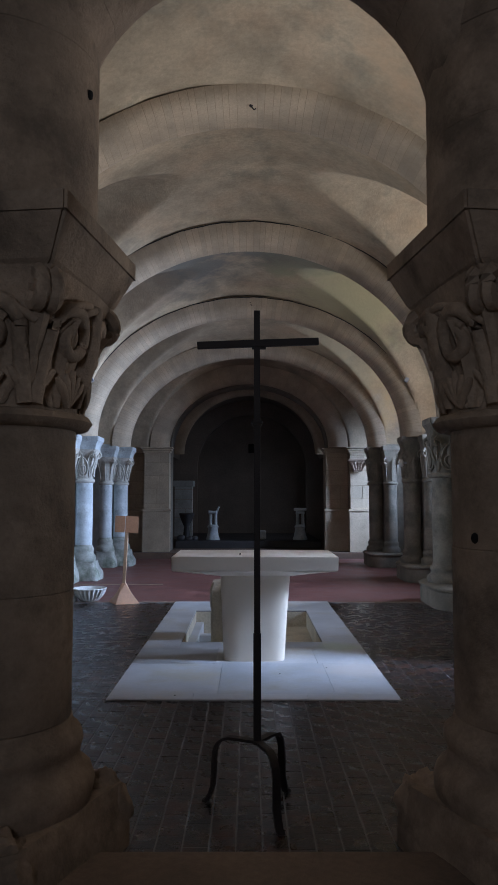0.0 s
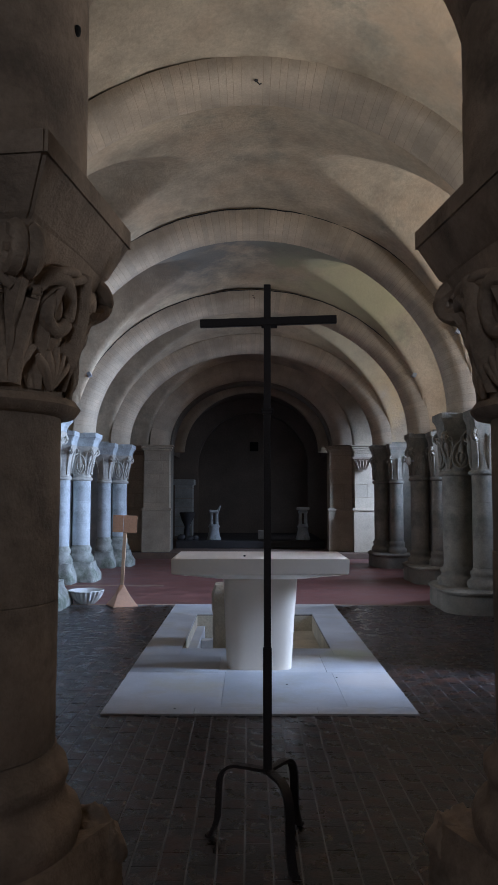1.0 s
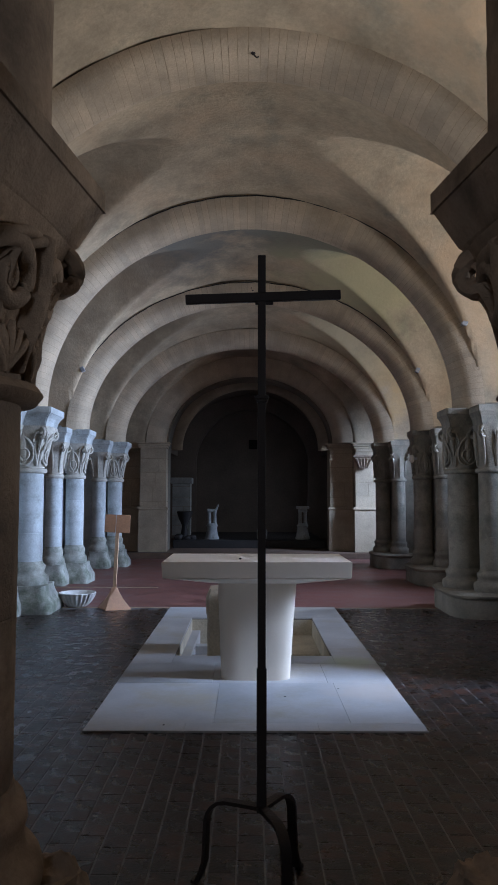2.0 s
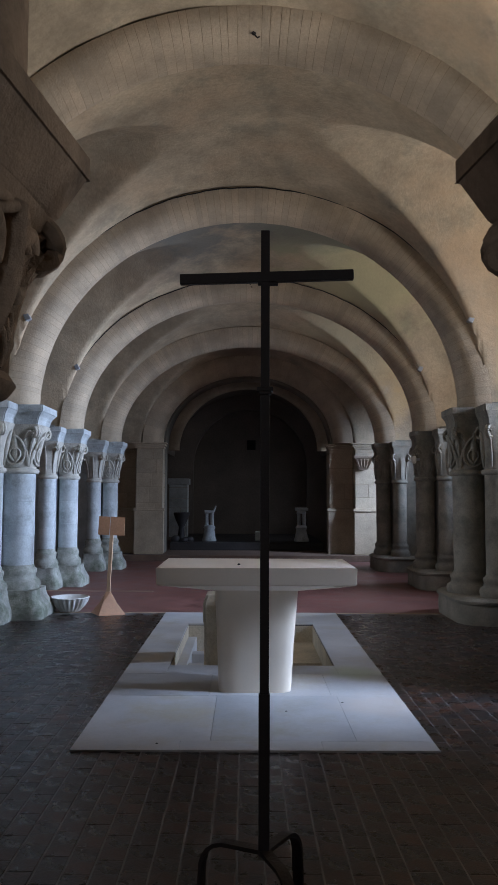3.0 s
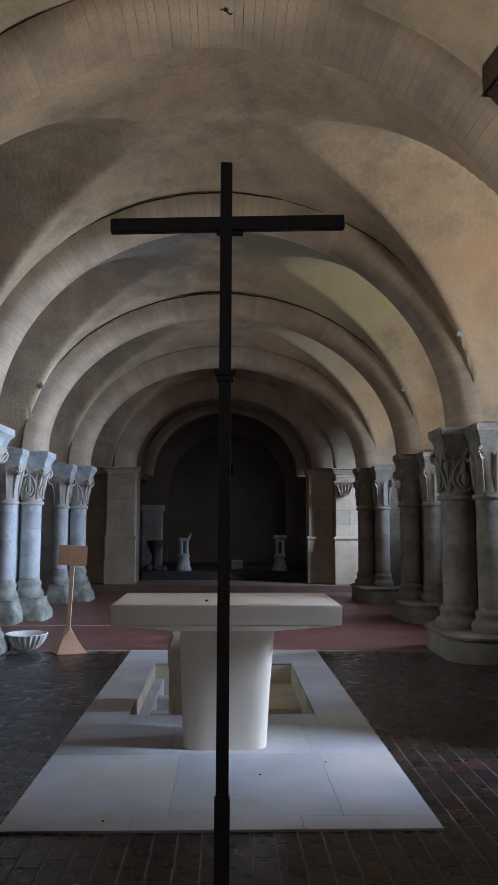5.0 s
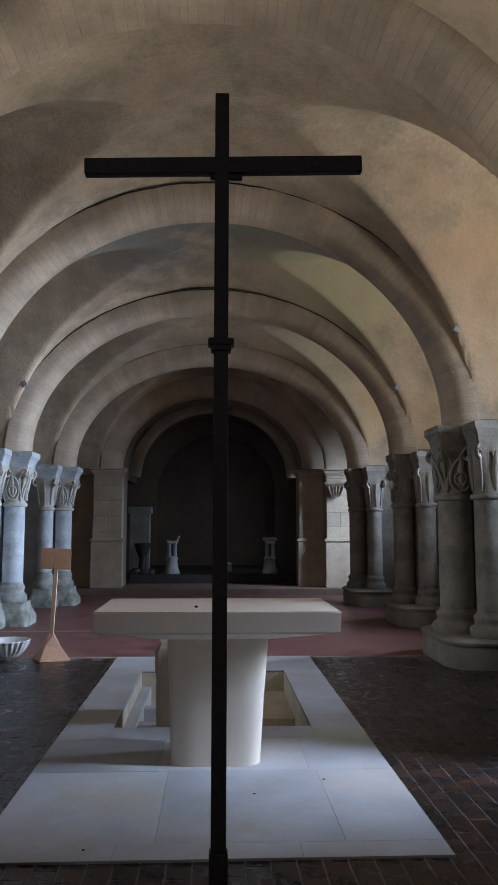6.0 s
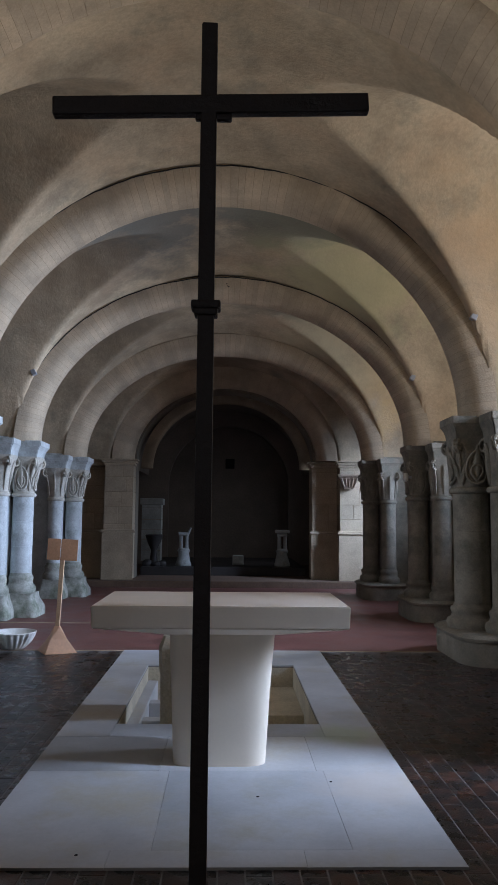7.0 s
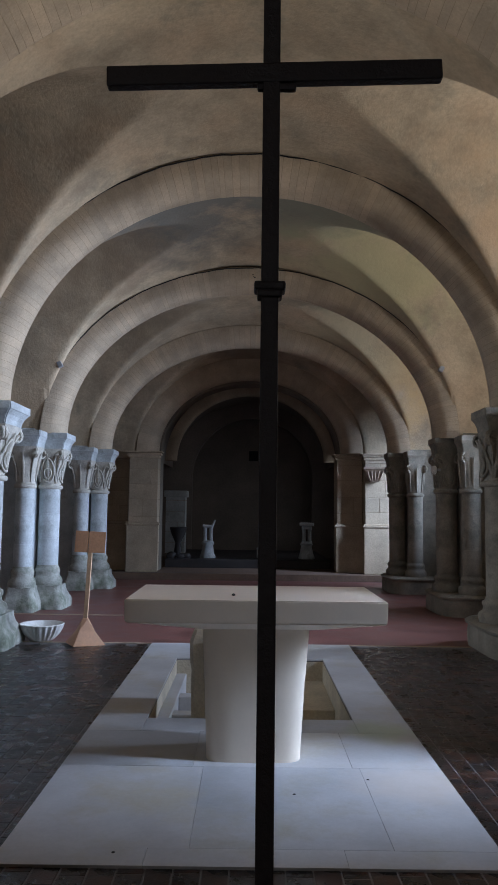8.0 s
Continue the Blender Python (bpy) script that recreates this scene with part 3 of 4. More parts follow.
def shared_plinth(side, deep, wide, h, seed):
    """A low worn plinth with cut corners and a thin top moulding under a whole pier."""
    bm = bmesh.new()
    loops = []
    for k, z in ((0.0, 0.0), (0.004, h * 0.45), (-0.004, h - 0.075), (0.022, h - 0.06), (0.026, h - 0.03), (-0.01, h - 0.008), (-0.035, h)):
        loop = []
        for i in range(48):
            a = 2 * math.pi * (i + 0.5) / 48
            c, d = math.cos(a), math.sin(a)
            e = (abs(c) ** 5 + abs(d) ** 5) ** -0.2
            wear = 0.012 * noise.noise(Vector((c * 3 + seed, d * 3, z * 6)))
            loop.append(bm.verts.new((c * e * (deep + k + wear), d * e * (wide + k + wear), z)))
        loops.append(loop)
    for p, q in zip(loops, loops[1:]):
        for i in range(48):
            bm.faces.new((p[i], p[(i + 1) % 48], q[(i + 1) % 48], q[i]))
    bm.faces.new(loops[0][::-1])
    bm.faces.new(loops[-1])
    return bm


def pier(side, y, shaft_x, r, seed, wide, stone, label):
    """A square core with three engaged shafts: one to the nave, one each way along the arcade."""
    core_x = side * (shaft_x + 0.46)
    raised = stone is GRIMY_SHADED
    top = thing("clustered_pier", core_x, y, 0.0, label, "pier", "nave piers")
    part("core", boxed(-0.28, 0.28, -0.30, 0.30, 0.0, 2.70, bevel=0.02), stone, top)
    if raised:
        part("plinth", shared_plinth(side, 0.46 + r * 1.5, 0.46 + r * 1.3, 0.31, seed), GRIMY_SHADED, top, smooth=True)
    for dx, dy, rr, half, front in ((-side * 0.46, 0.0, r, wide, True), (-side * 0.21, -0.44, r * 0.88, wide * 0.86, False), (-side * 0.21, 0.44, r * 0.88, wide * 0.86, False)):
        sub = thing("shaft", 0, 0, 0, "engaged round shaft with a carved capital", "")
        del sub["label"]
        sub.parent = top
        sub.matrix_world = pose(core_x + dx, y + dy, 0)
        if raised:
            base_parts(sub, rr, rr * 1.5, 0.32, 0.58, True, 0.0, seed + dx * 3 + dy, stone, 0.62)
        else:
            base_parts(sub, rr, 0, 0.34, 0.64, seed=seed + dx * 3 + dy, stone=WORN, flare=0.62, plinth=False)
            part("plinth", flared_plinth(rr * (2.05 if front else 1.8), 0.345, seed + dx), WORN, sub, smooth=True)
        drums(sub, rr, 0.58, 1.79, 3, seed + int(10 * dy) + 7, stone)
        capital_parts(sub, rr, half, 1.85, 2.39, 2.63, 3 if front else 0, 0.0, CARVED if stone is SHAFT else GRIMY_SHADED, stone, True)
    return top


for n, y in enumerate(ARCH_Y):
    pier(-1, y, (2.90, 2.92, 3.06, 2.89)[n], 0.20 if n < 2 else 0.157, 11 + n, 0.37 if n < 2 else 0.30, SHAFT, "pale limestone clustered pier with scroll capitals and engaged shafts")
    # the darker stone puts the shade of this side into the colour
    pier(1, y, (2.90, 2.81, 3.03, 2.86)[n], 0.20 if n < 2 else 0.157, 31 + n, 0.27 if n < 2 else 0.22, GRIMY_SHADED, "grimy limestone clustered pier, shade put into its colour, on a shared plinth")


# ---- white paving, pit and altar ----
paving = tagged(new("altar_paving"), "large pale limestone slabs framing a sunken pit", "paving", kind="structure")


def slab(x0, x1, y0, y1, z1=0.012):
    part("paving_slab", boxed(x0 + 0.0008, x1 - 0.0008, y0 + 0.0008, y1 - 0.0008, -0.05, z1 + random.uniform(-0.001, 0.001), bevel=0.0014), PAVING, paving)


slab(SL_X0, -0.42, SL_Y0, 5.91)
slab(-0.42, 0.44, SL_Y0, 5.91)
slab(0.44, SL_X1, SL_Y0, 5.91)
slab(SL_X0, -0.24, 5.91, 6.98)
slab(-0.24, 0.66, 5.91, 6.98)
slab(0.66, SL_X1, 5.91, 6.98)
slab(SL_X0, -0.30, 6.98, 7.68)
slab(-0.30, 0.62, 6.98, 7.68)
slab(0.62, SL_X1, 6.98, 7.68)
slab(PIT_X0 - 0.0, PIT_X1, 7.68, PIT_Y0)
slab(SL_X0, PIT_X0, 7.68, 8.75)
slab(SL_X0, PIT_X0, 8.75, 9.70)
slab(SL_X0, PIT_X0, 9.70, PIT_Y1)
slab(PIT_X1, SL_X1, 7.68, 8.9)
slab(PIT_X1, SL_X1, 8.9, PIT_Y1)
slab(SL_X0, 0.1, PIT_Y1, SL_Y1)
slab(0.1, SL_X1, PIT_Y1, SL_Y1)

pit = tagged(new("pit_lining"), "stone lining of the sunken pit behind the altar", "pit", kind="structure")
part("pit_bottom", boxed(PIT_X0 - 0.1, PIT_X1 + 0.1, PIT_Y0 - 0.1, PIT_Y1 + 0.1, PIT_Z - 0.15, PIT_Z), PIT, pit)
for a in ((PIT_X0 - 0.10, PIT_X0 + 0.001, PIT_Y0 - 0.1, PIT_Y1 + 0.1), (PIT_X1 - 0.001, PIT_X1 + 0.10, PIT_Y0 - 0.1, PIT_Y1 + 0.1), (PIT_X0, PIT_X1, PIT_Y0 - 0.1, PIT_Y0 + 0.001), (PIT_X0, PIT_X1, PIT_Y1 - 0.001, PIT_Y1 + 0.1)):
    part("pit_side", boxed(*a, PIT_Z - 0.1, -0.012), PIT, pit)
part("pit_kerb", boxed(PIT_X0, PIT_X0 + 0.10, PIT_Y0 + 0.55, PIT_Y1, PIT_Z, -0.14, bevel=0.01), PAVING, pit)
for y in (8.75, 9.35):
    part("pit_crossbar", boxed(PIT_X0 + 0.10, PIT_X0 + 0.46, y, y + 0.14, PIT_Z, -0.16, bevel=0.012), PAVING, pit)
part("pit_ledge", boxed(PIT_X1 - 0.32, PIT_X1, 9.1, PIT_Y1, PIT_Z, -0.20, bevel=0.012), PIT, pit)

# altar: thick table on a tapering rounded pedestal
altar = thing("altar", 0.05, 7.2, 0.0, "plain white limestone altar with thick table on tapered pedestal", "altar")
bm = bmesh.new()
loops = []
for z, x0, x1, y0, y1 in ((0.795, -0.27, 0.39, 6.95, 7.50), (0.852, -0.685, 0.79, 6.78, 7.65), (0.98, -0.69, 0.795, 6.775, 7.655)):
    loops.append([bm.verts.new((x - 0.05, y - 7.2, z)) for x, y in ((x0, y0), (x1, y0), (x1, y1), (x0, y1))])
for p, q in zip(loops, loops[1:]):
    for i in range(4):
        bm.faces.new((p[i], p[(i + 1) % 4], q[(i + 1) % 4], q[i]))
bm.faces.new(loops[0][::-1])
bm.faces.new(loops[-1])
bmesh.ops.bevel(bm, geom=list(bm.edges), offset=0.006, segments=2, affect="EDGES")
part("table_top", bm, ALTAR, altar)
bm = bmesh.new()
loops = []
for z, x0, x1, y0, y1 in ((0.012, -0.235, 0.33, 7.05, 7.46), (0.42, -0.25, 0.355, 7.03, 7.47), (0.797, -0.268, 0.385, 7.01, 7.49)):
    loop = []
    for i in range(48):
        a = 2 * math.pi * i / 48
        c, s = math.cos(a), math.sin(a)
        px = (x0 + x1) / 2 + (x1 - x0) / 2 * math.copysign(abs(c) ** 0.42, c)
        py = (y0 + y1) / 2 + (y1 - y0) / 2 * math.copysign(abs(s) ** 0.42, s)
        loop.append(bm.verts.new((px - 0.05, py - 7.2, z)))
    loops.append(loop)
for p, q in zip(loops, loops[1:]):
    for i in range(48):
        bm.faces.new((p[i], p[(i + 1) % 48], q[(i + 1) % 48], q[i]))
bm.faces.new(loops[0][::-1])
bm.faces.new(loops[-1])
part("pedestal", bm, ALTAR, altar, smooth=True)

# small dark crumb on the table
tagged(part("pebble", lathe([(0.004, 0.982), (0.011, 0.985), (0.010, 0.992), (0.003, 0.996)], 10, 0.2, 3.0, -0.08, 7.0), HOLE), "small dark pebble lying on the altar", "pebble")
for x, y in ((0.68, 6.79), (0.26, 6.56), (-0.56, 5.86)):
    tagged(part("pebble", lathe([(0.003, 0.011), (0.009, 0.013), (0.007, 0.015), (0.002, 0.0165)], 8, 0.3, x, x, y), HOLE), "small dark pebble on the white paving", "pebble", "pebbles on the paving")

# rough standing stone behind the altar
bm = bmesh.new()
rows = []
for j in range(15):
    t = j / 14
    z = PIT_Z + (0.60 - PIT_Z) * t
    ring = []
    for i in range(20):
        a = 2 * math.pi * i / 20
        c, s = math.cos(a), math.sin(a)
        q = min(1 / max(abs(c), abs(s)), 1.25)
        k = 1 + 0.10 * noise.noise(Vector((c * 2, s * 2, z * 5))) + (0.10 if t > 0.72 else 0.0) - (0.25 if j == 14 else 0.0)
        ring.append(bm.verts.new((c * q * 0.105 * k, s * q * 0.2 * k, z)))
    rows.append(ring)
for p, q in zip(rows, rows[1:]):
    for i in range(20):
        bm.faces.new((p[i], p[(i + 1) % 20], q[(i + 1) % 20], q[i]))
bm.faces.new(rows[0][::-1])
bm.faces.new(rows[-1])
stone = tagged(part("standing_stone", bm, PIT, smooth=True), "rough broken pale stone standing in the pit", "stone")
stone.location = (-0.30, 8.35, 0)

# ---- iron cross ----
CX, CY = 0.04, 3.77
cross = thing("iron_cross", CX, CY, 0.0, "tall black wrought iron cross on three curved legs", "cross")
part("lower_post", boxed(-0.019, 0.019, -0.015, 0.015, 0.31, 0.84, bevel=0.004), IRON, cross)
part("post", boxed(-0.0155, 0.0155, -0.012, 0.012, 0.84, 2.44, bevel=0.003), IRON, cross)
bm = boxed(-0.305, 0.305, -0.014, 0.010, 2.2545, 2.2915, bevel=0.004)
bm.transform(Matrix.Translation((0.005, 0, 2.273)) @ Matrix.Rotation(radians(-2.0), 4, "Y") @ Matrix.Translation((0, 0, -2.273)))
part("crossbar", bm, IRON, cross)
bm = bmesh.new()
box(bm, -0.028, 0.028, -0.022, 0.022, 1.868, 1.884, bevel=0.005)
box(bm, -0.022, 0.022, -0.02, 0.02, 1.856, 1.869, bevel=0.004)
part("collar", bm, IRON, cross)
part("weld_gusset", boxed(-0.026, 0.045, -0.008, 0.006, 2.243, 2.256, bevel=0.004), IRON, cross)
for ang in (156, -69, 57):
    d = Vector((math.cos(radians(ang)), math.sin(radians(ang)), 0))
    s = Vector((-d.y, d.x, 0))
    path = []
    for i in range(17):
        t = i / 16
        if t < 0.35:
            path.append((t / 0.35 * 0.14, 0.325))
        elif t < 0.65:
            u = (t - 0.35) / 0.30 * math.pi / 2
            path.append((0.14 + 0.09 * math.sin(u), 0.325 - 0.09 * (1 - math.cos(u))))
        else:
            u = (t - 0.65) / 0.35
            path.append((0.23 + 0.012 * u + 0.03 * max(0, u - 0.7) / 0.3, 0.235 - 0.229 * u))
    path.append((0.29, 0.010))
    bm = bmesh.new()
    rings = []
    for i, (a, z) in enumerate(path):
        p = Vector((a, 0, z))
        q0, q1 = path[max(i - 1, 0)], path[min(i + 1, len(path) - 1)]
        tg = Vector((q1[0] - q0[0], q1[1] - q0[1])).normalized()
        nr = Vector((-tg.y, tg.x)) * 0.007
        rings.append([bm.verts.new(d * (a + nr.x * e) + Vector((0, 0, z + nr.y * e)) + s * (0.019 * w)) for e, w in ((1, -1), (1, 1), (-1, 1), (-1, -1))])
    for p, q in zip(rings, rings[1:]):
        for i in range(4):
            bm.faces.new((p[i], p[(i + 1) % 4], q[(i + 1) % 4], q[i]))
    bm.faces.new(rings[0][::-1])
    bm.faces.new(rings[-1])
    part("leg", bm, IRON, cross, smooth=True)

# ---- wooden sign stand ----
sign = thing("sign_stand", -1.80, 10.98, 0.0, "orange plywood sign stand with blank folded panel and flared foot", "sign")
part("post", boxed(-0.022, 0.022, -0.022, 0.022, 0.02, 1.24, bevel=0.003), WOOD_EDGE, sign, "pale timber post")
for sgn, x0, x1 in ((-1, -0.17, -0.026), (1, -0.02, 0.165)):
    bm = boxed(x0, x1, -0.034, -0.024, 1.005, 1.24, bevel=0.002)
    part("panel", bm, WOOD, sign)
bm = bmesh.new()
apex = [bm.verts.new((x, y, 0.285)) for x, y in ((-0.03, -0.03), (0.03, -0.03), (0.03, 0.03), (-0.03, 0.03))]
mid = [bm.verts.new((x, y, 0.15)) for x, y in ((-0.045, -0.10), (0.12, -0.01), (0.03, 0.09), (-0.10, 0.02))]
low = [bm.verts.new((x, y, 0.002)) for x, y in ((-0.07, -0.20), (0.25, -0.02), (0.05, 0.18), (-0.22, 0.05))]
for p, q in ((low, mid), (mid, apex)):
    for i in range(4):
        bm.faces.new((p[i], p[(i + 1) % 4], q[(i + 1) % 4], q[i]))
bm.faces.new(low[::-1])
bm.faces.new(apex)
bmesh.ops.bevel(bm, geom=list(bm.edges), offset=0.004, segments=1, affect="EDGES")
part("foot", bm, WOOD, sign)
sign.rotation_euler = (0, radians(2.5), 0)

# ---- fluted white bowl ----
bm = bmesh.new()
rings = []
for r, z, fl in ((0.13, 0.0, 0), (0.15, 0.02, 0.02), (0.20, 0.08, 0.06), (0.235, 0.15, 0.07), (0.25, 0.185, 0.03), (0.262, 0.195, 0.02), (0.255, 0.205, 0.02), (0.235, 0.195, 0.0), (0.21, 0.14, 0), (0.17, 0.06, 0), (0.10, 0.035, 0)):
    rings.append([bm.verts.new((r * (1 + fl * math.cos(22 * 2 * math.pi * i / 132)) * math.cos(2 * math.pi * i / 132), r * (1 + fl * math.cos(22 * 2 * math.pi * i / 132)) * math.sin(2 * math.pi * i / 132), z)) for i in range(132)])
for p, q in zip(rings, rings[1:]):
    for i in range(132):
        bm.faces.new((p[i], p[(i + 1) % 132], q[(i + 1) % 132], q[i]))
bm.faces.new(rings[0][::-1])
bm.faces.new(rings[-1])
bowl = tagged(part("bowl", bm, WHITE, smooth=True), "white fluted pottery bowl standing on the floor", "bowl")
bowl.location = (-2.33, 11.22, 0.002)
bowl.scale = (0.95, 0.95, 0.92)

# ---- arch lamps and cables ----
def arch_point(n, x, dy):
    a, b = ARCH_A[n] + DEPTHS[n] + 0.03, ARCH_B[n] + DEPTHS[n] + 0.03
    return Vector((x, ARCH_Y[n] - RIB_HALF - 0.008 + dy, Z_SPRING + b * math.sqrt(max(0, 1 - (x / a) ** 2))))


for n, xs in ((1, (-2.80, 2.80)), (2, (-2.92, 2.92))):
    bm = bmesh.new()
    pts = [arch_point(n, xs[0] + (xs[1] - xs[0]) * i / 70, 0) + Vector((0, 0, 0.004 * math.sin(i * 0.9) + 0.003 * math.sin(i * 2.3))) for i in range(71)]
    tube(bm, pts, 0.008, 6)
    tagged(part("cable", bm, CABLE), "black electric cable clipped along the vault rib", "cable", "rib cables")
    for x in xs:
        p = arch_point(n, x * 0.985, -0.03)
        lampob = thing("spotlight", *p, "small grey spotlight fixed to the vault rib", "lamp", "rib spotlights")
        b1 = boxed(-0.035, 0.035, -0.06, 0.02, -0.045, 0.045, bevel=0.01)
        b1.transform(Matrix.Rotation(radians(25 * (1 if x > 0 else -1)), 4, "Y"))
        part("housing", b1, FIXTURE, lampob)
        part("bracket", boxed(-0.012, 0.012, 0.0, 0.05, -0.03, 0.06, bevel=0.003), FIXTURE, lampob)

for n, dy in ((0, -0.20), (2, -0.30)):
    zc = Z_SPRING + ARCH_B[n] + (0.015 if n == 0 else 0.20)
    hook = thing("iron_hook", 0.02, ARCH_Y[n] + dy, zc, "small rusty iron hook set in the rib crown", "hook", "rib hooks")
    part("plate", lathe([(0.004, 0.02), (0.02, 0.014), (0.022, 0.0), (0.012, -0.012)], 10, 0.25, n), IRON, hook)
    bm = bmesh.new()
    tube(bm, [(0, 0, 0), (0.015, -0.01, -0.03), (0.03, -0.01, -0.045), (0.045, 0, -0.03)], 0.007, 6)
    part("shank", bm, IRON, hook)

spot = thing("spotlight", 2.79, 13.92, 2.14, "small white spotlight clamped to a pier shaft", "lamp")
part("clamp", boxed(0.02, 0.10, -0.015, 0.015, -0.02, 0.02, bevel=0.004), FIXTURE, spot)
part("housing", lathe([(0.02, -0.07), (0.042, -0.05), (0.045, 0.03), (0.03, 0.06)], 14), WHITE, spot, smooth=True)

# ---- far chancel ----
def ashlar_pier(x0, x1, y0, y1, z0, z1, mat, label, course=0.34, name="ashlar_pier", seed=0, cut=0.6):
    top = thing(name, (x0 + x1) / 2, (y0 + y1) / 2, z0, label, "pier", "chancel piers")
    cx, cy = (x0 + x1) / 2, (y0 + y1) / 2
    part("rubble_core", boxed(x0 + 0.012 - cx, x1 - 0.012 - cx, y0 + 0.012 - cy, y1 - 0.012 - cy, 0.0, z1 - z0), MORTAR, top)
    rnd = random.Random(seed)
    z = z0
    row = 0
    while z < z1 - 0.05:
        zz = min(z + course * rnd.uniform(0.85, 1.15), z1)
        if z1 - zz < 0.12:
            zz = z1
        at = x0
        while at < x1 - 0.01:
            nx = min(at + cut * rnd.uniform(0.5, 1.1), x1)
            if x1 - nx < 0.15:
                nx = x1
            d = rnd.uniform(-0.004, 0.004)
            part("stone_block", boxed(at + 0.004 - cx, nx - 0.004 - cx, y0 + d - cy, y1 - 0.02 - cy, z + 0.004 - z0, zz - 0.004 - z0, bevel=0.006), mat, top)
            at = nx
        z = zz
        row += 1
    return top, cx, cy


FZ = 0.14
for x0, x1, y0, seed, lab in ((-2.66, -2.02, 19.25, 1, "square ashlar pier of honey limestone with string mouldings"), (-3.7, -2.67, 19.6, 2, "recessed ashlar wall beside the chancel pier, in shade"),
                              (2.56, 3.6, 19.25, 3, "ashlar pier of pale limestone lit from the side"), (1.98, 2.55, 19.6, 4, "brown ashlar jamb of the chancel arch, in shade")):
    top, cx, cy = ashlar_pier(x0, x1, y0, 20.3, FZ, 2.78, ASHLAR, lab, seed=seed)
    part("lower_plinth", boxed(x0 - 0.03 - cx, x1 + 0.03 - cx, y0 - 0.04 - cy, y0 - 0.004 - cy, 0.0, 1.02, bevel=0.012), ASHLAR, top)
    bm = bmesh.new()
    for z, o, t in ((1.02, 0.06, 0.04), (1.06, 0.04, 0.03)):
        box(bm, x0 - o - cx, x1 + o - cx, y0 - o - 0.01 - cy, y0 + 0.02 - cy, z, z + t, bevel=0.01)
    part("string_moulding", bm, ASHLAR, top)
    bm = bmesh.new()
    for z, o, t in ((2.50, 0.03, 0.05), (2.555, 0.06, 0.05), (2.61, 0.09, 0.035)):
        box(bm, x0 - o - cx, x1 + o - cx, y0 - o - cy, y0 + 0.3 - cy, z, z + t, bevel=0.012)
    part("impost", bm, ASHLAR, top)

corb = thing("corbel_capital", 2.74, 19.13, 2.36, "brown carved corbel capital under the chancel arch", "capital")
bm = bmesh.new()
loops = []
for z, k, d in ((-0.20, 0.10, 0.04), (-0.10, 0.15, 0.07), (0.02, 0.21, 0.11), (0.06, 0.23, 0.12)):
    loops.append([bm.verts.new((x * k, y, z)) for x, y in ((-1, 0.08), (-1, -d), (1, -d), (1, 0.08))])
for p, q in zip(loops, loops[1:]):
    for i in range(4):
        bm.faces.new((p[i], p[(i + 1) % 4], q[(i + 1) % 4], q[i]))
bm.faces.new(loops[0][::-1])
bm.faces.new(loops[-1])
part("bell", bm, ENTRY_CARVED, corb)
for k in range(-2, 3):
    bm = bmesh.new()
    tube(bm, [(k * 0.05, -0.06, -0.16), (k * 0.07, -0.09, -0.07), (k * 0.085, -0.135, 0.03)], [0.014, 0.022, 0.016], 8)
    part("leaf", bm, ENTRY_CARVED, corb, smooth=True)
part("abacus", boxed(-0.26, 0.26, -0.15, 0.08, 0.06, 0.12, bevel=0.012), ENTRY, corb)

# chancel wall with the round arch through it
def arched_wall(name, y0, y1, half, z_spring, r_z, x_out, z_top, mat, label, cx=0.0):
    bm = bmesh.new()
    n = 40
    inner = [(cx + half * math.cos(math.pi * i / n), z_spring + r_z * math.sin(math.pi * i / n)) for i in range(n + 1)]
    inner = [(cx + half, 0.0)] + inner + [(cx - half, 0.0)]
    outer = []
    for k, (x, z) in enumerate(inner):
        f = (k - 1) / n
        if k == 0:
            outer.append((x_out, 0.0))
        elif k == len(inner) - 1:
            outer.append((-x_out, 0.0))
        elif f <= 0.25:
            outer.append((x_out, z_spring + (z_top - z_spring) * f / 0.25))
        elif f >= 0.75:
            outer.append((-x_out, z_spring + (z_top - z_spring) * (1 - f) / 0.25))
        else:
            outer.append((x_out - 2 * x_out * (f - 0.25) / 0.5, z_top))
    rows = [[bm.verts.new((x, y, z)) for x, z in pl] for pl, y in ((inner, y0), (outer, y0), (outer, y1), (inner, y1))]
    for a in range(4):
        p, q = rows[a], rows[(a + 1) % 4]
        for i in range(len(p) - 1):
            bm.faces.new((p[i], p[i + 1], q[i + 1], q[i]))
    bmesh.ops.holes_fill(bm, edges=[e for e in bm.edges if e.is_boundary])
    return tagged(part(name, bm, mat), label, "wall", kind="structure")


arched_wall("wall_chancel", 19.7, 20.25, 2.02, 2.78, 1.62, 6.0, 6.3, WALL, "rendered wall with the round chancel arch")
rib(19.62, 2.05, 1.66, 30, 21, 2.79, 0.34, 0.42, 0.0, RIB)
rib(22.3, 1.92, 1.72, 34, 22, 2.78, 0.16, 0.24, 0.02, RIB)
arched_wall("wall_inner_chancel", 25.2, 25.5, 1.80, 2.47, 1.80, 6.0, 6.3, DARK_WALL, "dark rendered wall with a second round arch", 0.08)
tagged(part("wall_north", boxed(-6.0, 6.0, 26.2, 26.6, 0.0, 6.3), DARK_WALL), "dark rendered end wall", "wall", kind="structure")
tagged(part("wall_chancel_west", boxed(-3.3, -3.0, 20.25, 26.2, 0.0, 6.3), DARK_WALL), "dark chancel side wall", "wall", kind="structure")
bm = bmesh.new()
